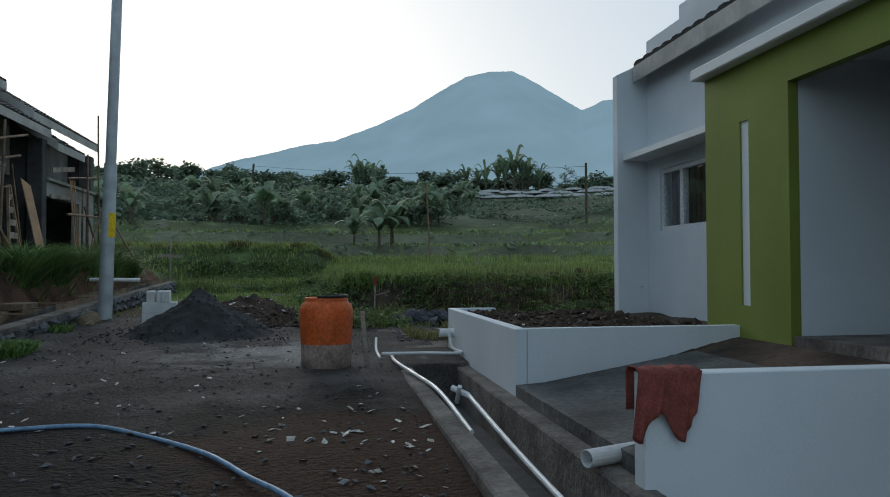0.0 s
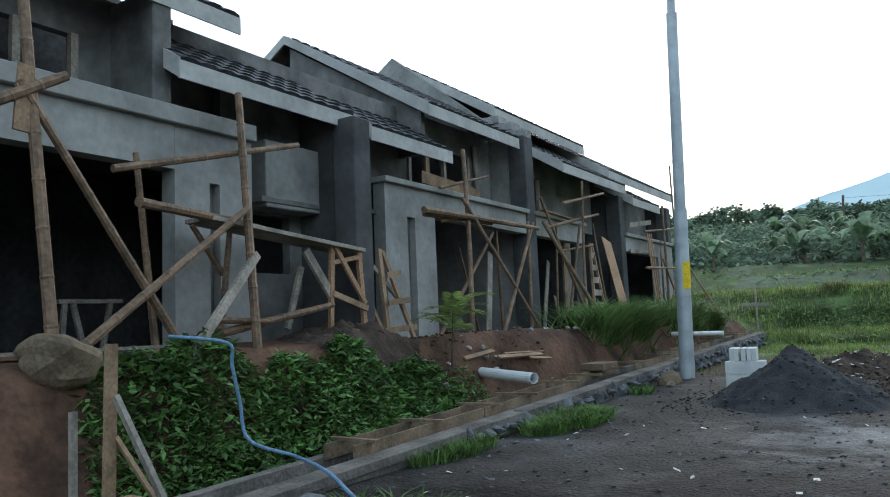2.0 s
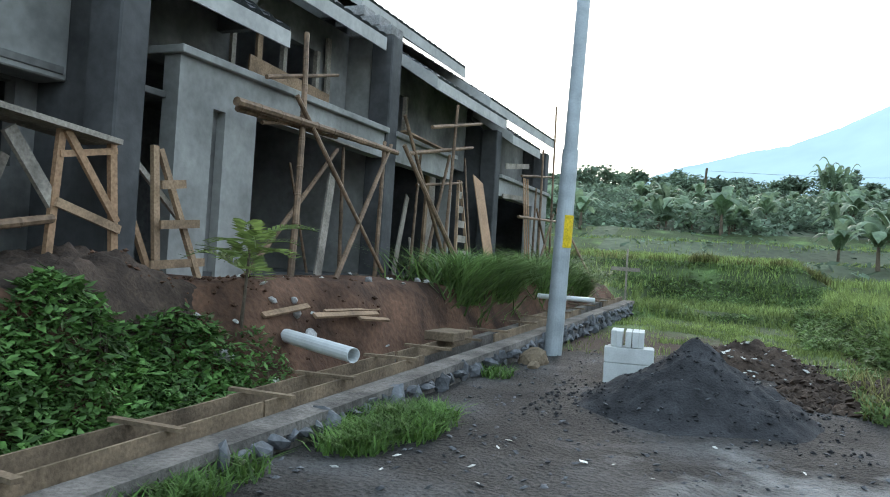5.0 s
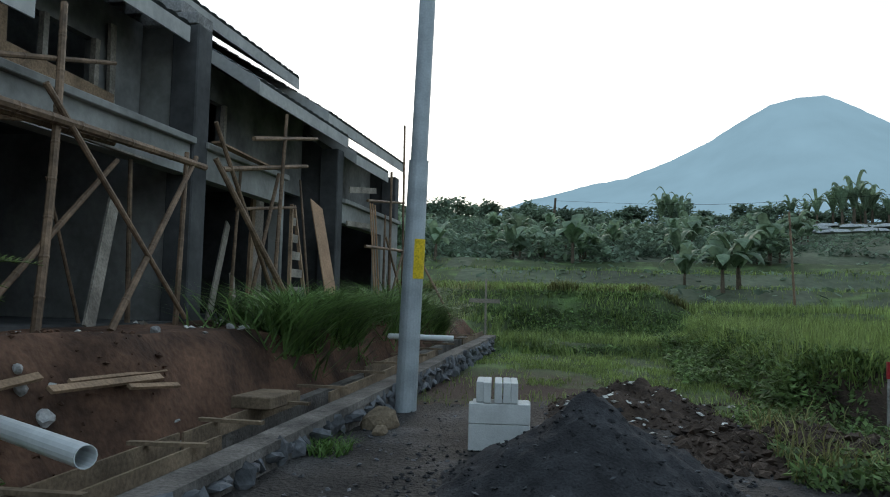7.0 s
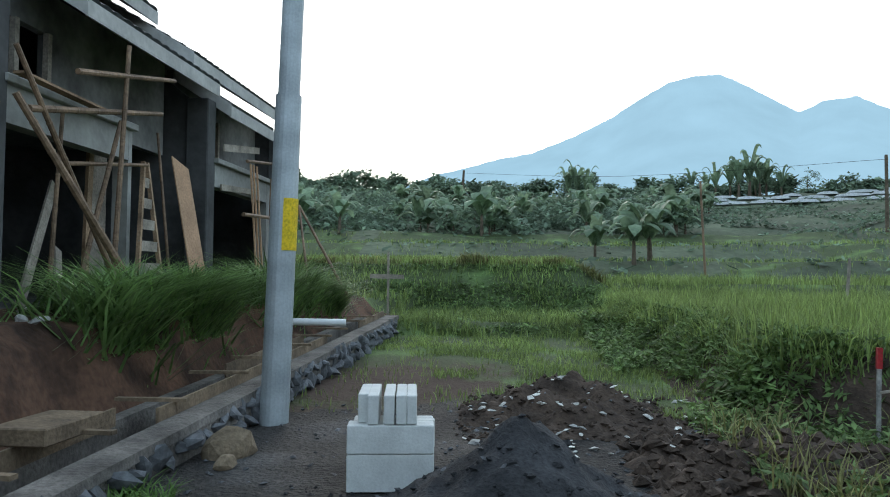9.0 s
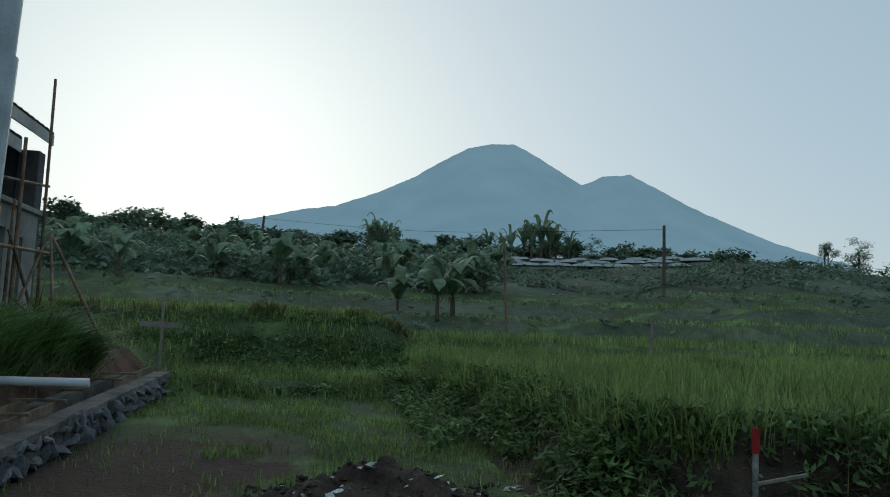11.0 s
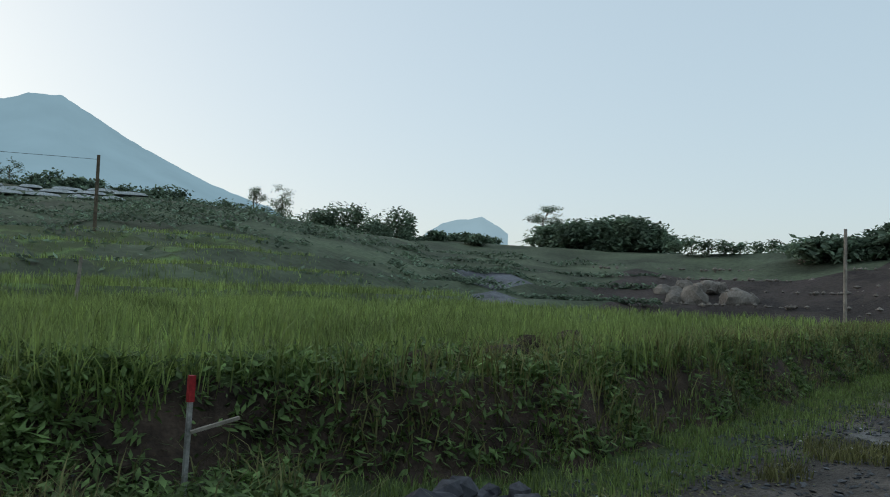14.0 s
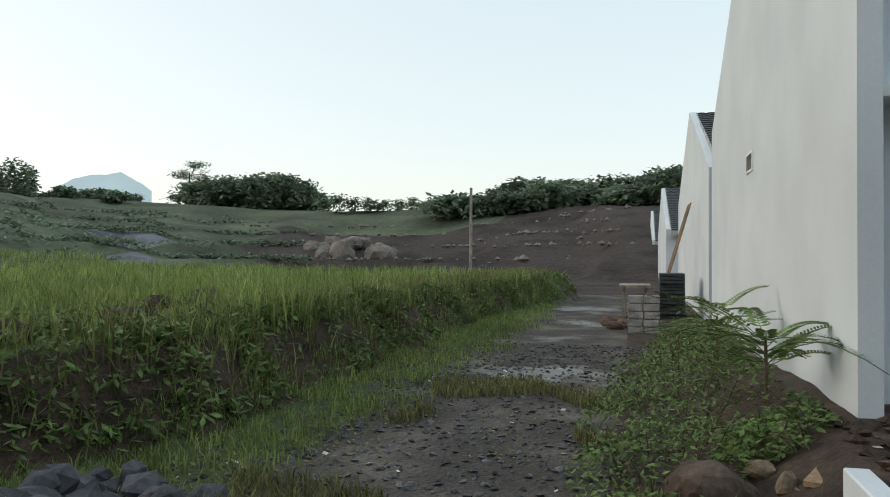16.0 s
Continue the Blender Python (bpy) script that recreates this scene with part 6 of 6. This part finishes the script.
board((-4.93, 31.15, 1.42), (-4.08, 31.15, 1.40), 0.035, 0.11, cp, M_GREYWOOD, (0, 0, 1), "crosspiece")
fl = thing("banner_pole", "leaning pole with a white banner on a slope", "banner", (88, 22.5, 4))
bm = bmesh.new()
rod(bm, (88.5, 21.3, 2.5), (87.6, 22.3, 6.9), 0.05, 0.03, 6)
part("pole", bm, M_GREYWOOD, fl)
bm = bmesh.new()
plank(bm, (88.2, 21.5, 4.2), (87.6, 22.25, 6.7), 0.55, 0.02, (-1, 0, 0))
part("banner", bm, M_TRIM, fl, "white cloth banner")
bm = bmesh.new()
tube(bm, [(-7.5, 99.5, 13.6), (8, 83, 10.9), (23.6, 66.8, 9.8)], 0.014, 5)
solo("overhead_cable", bm, M_BLACKPLASTIC, "thin black cable sagging between two posts", "cable")
# mulched beds on the far terraces
for k in range(30):
    az = 6.5 + 0.75 * k + rt.uniform(-0.2, 0.2)
    r = (100, 108, 116)[k % 3] + rt.uniform(-2, 2)
    x, y = polar(az, r)
    bm = bmesh.new()
    L = rt.uniform(1.2, 2.2)
    pts = [(-L, 0), (-L * 0.8, 0.28), (0, 0.42), (L * 0.8, 0.28), (L, 0)]
    prism(bm, pts, "y", -1.3, 1.3)
    ob = solo("mulched_bed", bm, M_PLASTICSHEET, "raised bed under silver mulch sheet", "bed", "mulched beds")
    ob.matrix_world = pose(x, y, land(x, y) - 0.02, 0, 0, -az + rt.uniform(-8, 8))
# boulders on the dug slope
for k in range(16):
    az, r = 66.5 + k * 0.36 + rt.uniform(-0.3, 0.3), rt.uniform(66, 78)
    x, y = polar(az, r)
    bm = bmesh.new()
    rr = rt.uniform(0.5, 1.25)
    rock(bm, (x, y, land(x, y) + rr * 0.3), rr, 0.8, k + 90, 2)
    solo("boulder", bm, mat("pale_quarried_rock", (0.20, 0.175, 0.15), 0.9, 0.6, 1.3, 1, 8, 0.5) if k == 0 else bpy.data.materials["pale_quarried_rock"], "pale boulder on a dug slope", "stone", "boulders on the slope")

# stony ledges of the dug slope
rd = random.Random(12)
bm = bmesh.new()
for r0, az0, az1, n in ((60, 68, 92, 70), (66, 64, 93, 90), (73, 62, 93, 110), (81, 62, 90, 110), (90, 60, 80, 90)):
    for _ in range(n):
        az = rd.uniform(az0, az1)
        x, y = polar(az, r0 + 1.5 * lumps(az, r0, 0.2, 4) + rd.uniform(-0.6, 0.6))
        s = rd.uniform(0.08, 0.34) * (1.6 if rd.random() < 0.06 else 1)
        c = Vector((x, y, land(x, y) + s * 0.3))
        vs = [bm.verts.new(c + Vector((rd.uniform(0.6, 1.1) * s * a, rd.uniform(0.6, 1.1) * s * b, rd.uniform(0.4, 0.9) * s * q))) for a, b, q in ((1, 0, 0), (0, 1, 0), (-1, 0, 0), (0, -1, 0), (0, 0, 1), (0, 0, -1))]
        for i in range(4):
            bm.faces.new((vs[i], vs[(i + 1) % 4], vs[4]))
            bm.faces.new((vs[(i + 1) % 4], vs[i], vs[5]))
solo("slope_rubble", bm, bpy.data.materials["pale_quarried_rock"], "rows of broken stone on a dug slope", "rubble", kind="stuff")


# ---- houses along the road to the east ----
def far_house(x0, x1, y1, z, top, label, ridge):
    h = thing("far_house", label, "house", (x0, y1, z), "houses along the road")
    bm = bmesh.new()
    prism(bm, [(x0, z - 0.5), (x0, top), ((x0 + x1) / 2, ridge), (x1, top), (x1, z - 0.5)], "y", y1 - 0.18, y1)
    part("gable_wall", bm, M_WHITE, h, "white gable wall")
    bm = bmesh.new()
    box(bm, x0, x0 + 0.15, y1 - 6, y1 - 0.18, z - 0.5, top)
    part("front_wall", bm, M_WHITE, h)
    bm = bmesh.new()
    box(bm, x0 - 0.03, x0 + 0.02, y1 - 3.4, y1 - 1.6, z + 1.0, z + 2.1)
    part("window", bm, M_ROOMSHADE, h, "dark window")
    roof(h, "roof", y1 - 6, y1 - 0.2, x0 - 0.5, top - 0.1, (x0 + x1) / 2, ridge - 0.06)
    return h


far_house(17.6, 30.8, 13.32, -0.2, 3.44, "white gabled house with black tiled roof", 5.9)
far_house(36.0, 50.0, 13.6, -0.2, 2.7, "white gabled house farther along the road", 5.2)
far_house(58.0, 70.0, 13.8, 0.0, 2.7, "white gabled house at the road's end", 5.2)
bm = bmesh.new()
rod(bm, (15.36, 13.3, -0.3), (15.36, 13.3, 3.9), 0.055, 0.055, 10)
solo("downpipe", bm, M_NAVY, "navy blue downpipe at a house corner", "pipe")

# building materials at the roadside
bs = thing("tile_stack", "stack of dark roof tiles at the roadside", "tiles", (19.6, 14.1, -0.2))
for k in range(14):
    bm = bmesh.new()
    o = 0.05 * math.sin(k * 2.1)
    box(bm, 19.0 + o, 20.2 + o, 13.75, 14.35, -0.2 + k * 0.085, -0.2 + k * 0.085 + 0.07)
    part("tile", bm, M_TILE, bs)
bs = thing("brick_stack", "short stack of grey blocks at the roadside", "blocks", (15.6, 14.6, -0.2))
for k in range(5):
    for j in range(2):
        bm = bmesh.new()
        box(bm, 15.4, 15.8, 14.45 + j * 0.33 + 0.02 * (k % 2), 14.75 + j * 0.33 + 0.02 * (k % 2), -0.2 + k * 0.16, -0.2 + k * 0.16 + 0.145, None, 0.01)
        part("block", bm, M_BRICK, bs)
stones("rubble_stone", [(16.2, 15.35, 0.2), (16.9, 15.5, 0.24), (16.6, 15.2, 0.18), (17.3, 15.3, 0.22)], mat("reddish_rubble", (0.14, 0.09, 0.07), 0.95, 0.6, 1.4, 4, 25, 0.5), "reddish rubble stone at the roadside", 2)
bt = thing("brick_table", "rough timber bench with bricks", "bench", (17.7, 14.8, -0.2))
for xx in (17.3, 18.2):
    board((xx, 14.7, -0.2), (xx, 14.7, 0.7), 0.06, 0.06, bt, M_GREYWOOD, (1, 0, 0), "leg")
    board((xx, 15.2, -0.2), (xx, 15.2, 0.7), 0.06, 0.06, bt, M_GREYWOOD, (1, 0, 0), "leg")
board((17.1, 14.95, 0.72), (18.4, 14.95, 0.72), 0.7, 0.05, bt, M_GREYWOOD, (0, 0, 1), "top")
lp = thing("leaning_poles", "bamboo poles leaning on a white wall", "poles", (21.0, 14.2, -0.2))
for k in range(3):
    cane("cane", (20.6 + k * 0.5, 14.4, -0.2), (21.6 + k * 0.6, 13.45, 2.9), 0.04, lp, 6)

# stones and litter strewn on the ground
def strewn(name, n, x0, x1, y0, y1, r0, r1, material, label, seed, flat=0.5):
    r = random.Random(seed)
    bm = bmesh.new()
    for k in range(n):
        x, y = r.uniform(x0, x1), r.uniform(y0, y1)
        s = r.uniform(r0, r1)
        z = top_of(x, y) + s * 0.2
        q = Matrix.Translation((x, y, z)) @ Euler((r.uniform(-0.4, 0.4), r.uniform(-0.4, 0.4), r.uniform(0, 6.3))).to_matrix().to_4x4()
        a, b, c_ = s, s * r.uniform(0.4, 0.9), s * flat * r.uniform(0.5, 1)
        pts = [(a, 0, 0), (0.3 * a, b, 0.1 * c_), (-a, 0.3 * b, 0), (-0.2 * a, -b, 0), (0, 0, c_), (0.1 * a, 0.1 * b, -c_)]
        vs = [bm.verts.new(q @ Vector(p)) for p in pts]
        for i in range(4):
            bm.faces.new((vs[i], vs[(i + 1) % 4], vs[4]))
            bm.faces.new((vs[(i + 1) % 4], vs[i], vs[5]))
    return solo(name, bm, material, label, "gravel", kind="stuff")


strewn("gravel", 1600, -3.8, 1.6, 5, 21, 0.012, 0.04, M_STONE, "small dark stones on the track", 1)
strewn("litter", 100, -3.6, 1.6, 5, 15, 0.015, 0.045, M_LITTER, "pale scraps strewn on the track", 2, 0.2)
strewn("litter", 60, 0.3, 1.65, 5.5, 10, 0.02, 0.06, M_LITTER, "pale scraps on red soil", 8, 0.25)
strewn("gravel", 3400, 2, 13, 14.6, 18.2, 0.01, 0.05, M_STONE, "grey stones on the track", 3)
strewn("litter", 60, 2, 10, 14.8, 18.0, 0.015, 0.045, M_LITTER, "pale scraps on the track", 4, 0.25)
strewn("litter", 150, -1.8, 0.7, 18.9, 21.7, 0.02, 0.07, M_LITTER, "pale rubble on a soil heap", 5, 0.4)
strewn("clods", 600, -1.9, 0.5, 19.4, 21.8, 0.015, 0.05, M_SOIL, "clods on a soil heap", 16, 0.8)
strewn("gravel", 500, -2.9, 0.3, 15.1, 17.9, 0.01, 0.035, M_SAND, "black sand lumps on a heap", 17, 0.8)
strewn("clods", 900, -0.4, 1.9, 17.3, 19.7, 0.03, 0.1, M_SOIL, "black clods of earth", 6, 0.8)
strewn("clods", 600, 2.8, 4.9, 10.2, 13.7, 0.03, 0.09, M_SOIL, "dark clods in a soil bed", 7, 0.8)
strewn("litter", 70, 2.8, 4.9, 10.2, 13.7, 0.02, 0.06, M_LITTER, "pale scraps in a soil bed", 9, 0.3)
strewn("clods", 240, -6.6, -4.9, 13, 17, 0.012, 0.045, M_REDSOIL, "clods of red clay on a bank", 10, 0.8)
strewn("litter", 60, -6.6, -4.9, 13.5, 24, 0.03, 0.09, M_LITTER, "pale rubble on a bank", 11, 0.5)

# stones set in the foundation wall
protos_s = []
for k in range(10):
    bm = bmesh.new()
    rock(bm, (0, 0, 0), 1.0, 0.9, 200 + k, 1)
    protos_s.append(finish(bm, "stone", M_STONE))
rs = random.Random(6)
count = 0
y = 12.2
inv = fw.matrix_basis.inverted()
while y < 28.9 and count < 300:
    zt, zb = wall_top(y), land(-3.7, y)
    rows = max(1, int((zt - zb) / 0.15))
    for k in range(rows):
        z = zb + (k + 0.5) * (zt - zb) / rows
        ob = new("stone", protos_s[count % 10])
        ob.parent = fw
        ob.matrix_parent_inverse = inv
        s = rs.uniform(0.095, 0.17)
        ob.matrix_basis = Matrix.LocRotScale((-3.915 + rs.uniform(-0.01, 0.015), y + rs.uniform(-0.03, 0.03), z), Euler((rs.uniform(0, 6), rs.uniform(0, 6), rs.uniform(0, 6))), (s * 0.4, s * 1.15, s * 0.8))
        count += 1
    y += 0.19
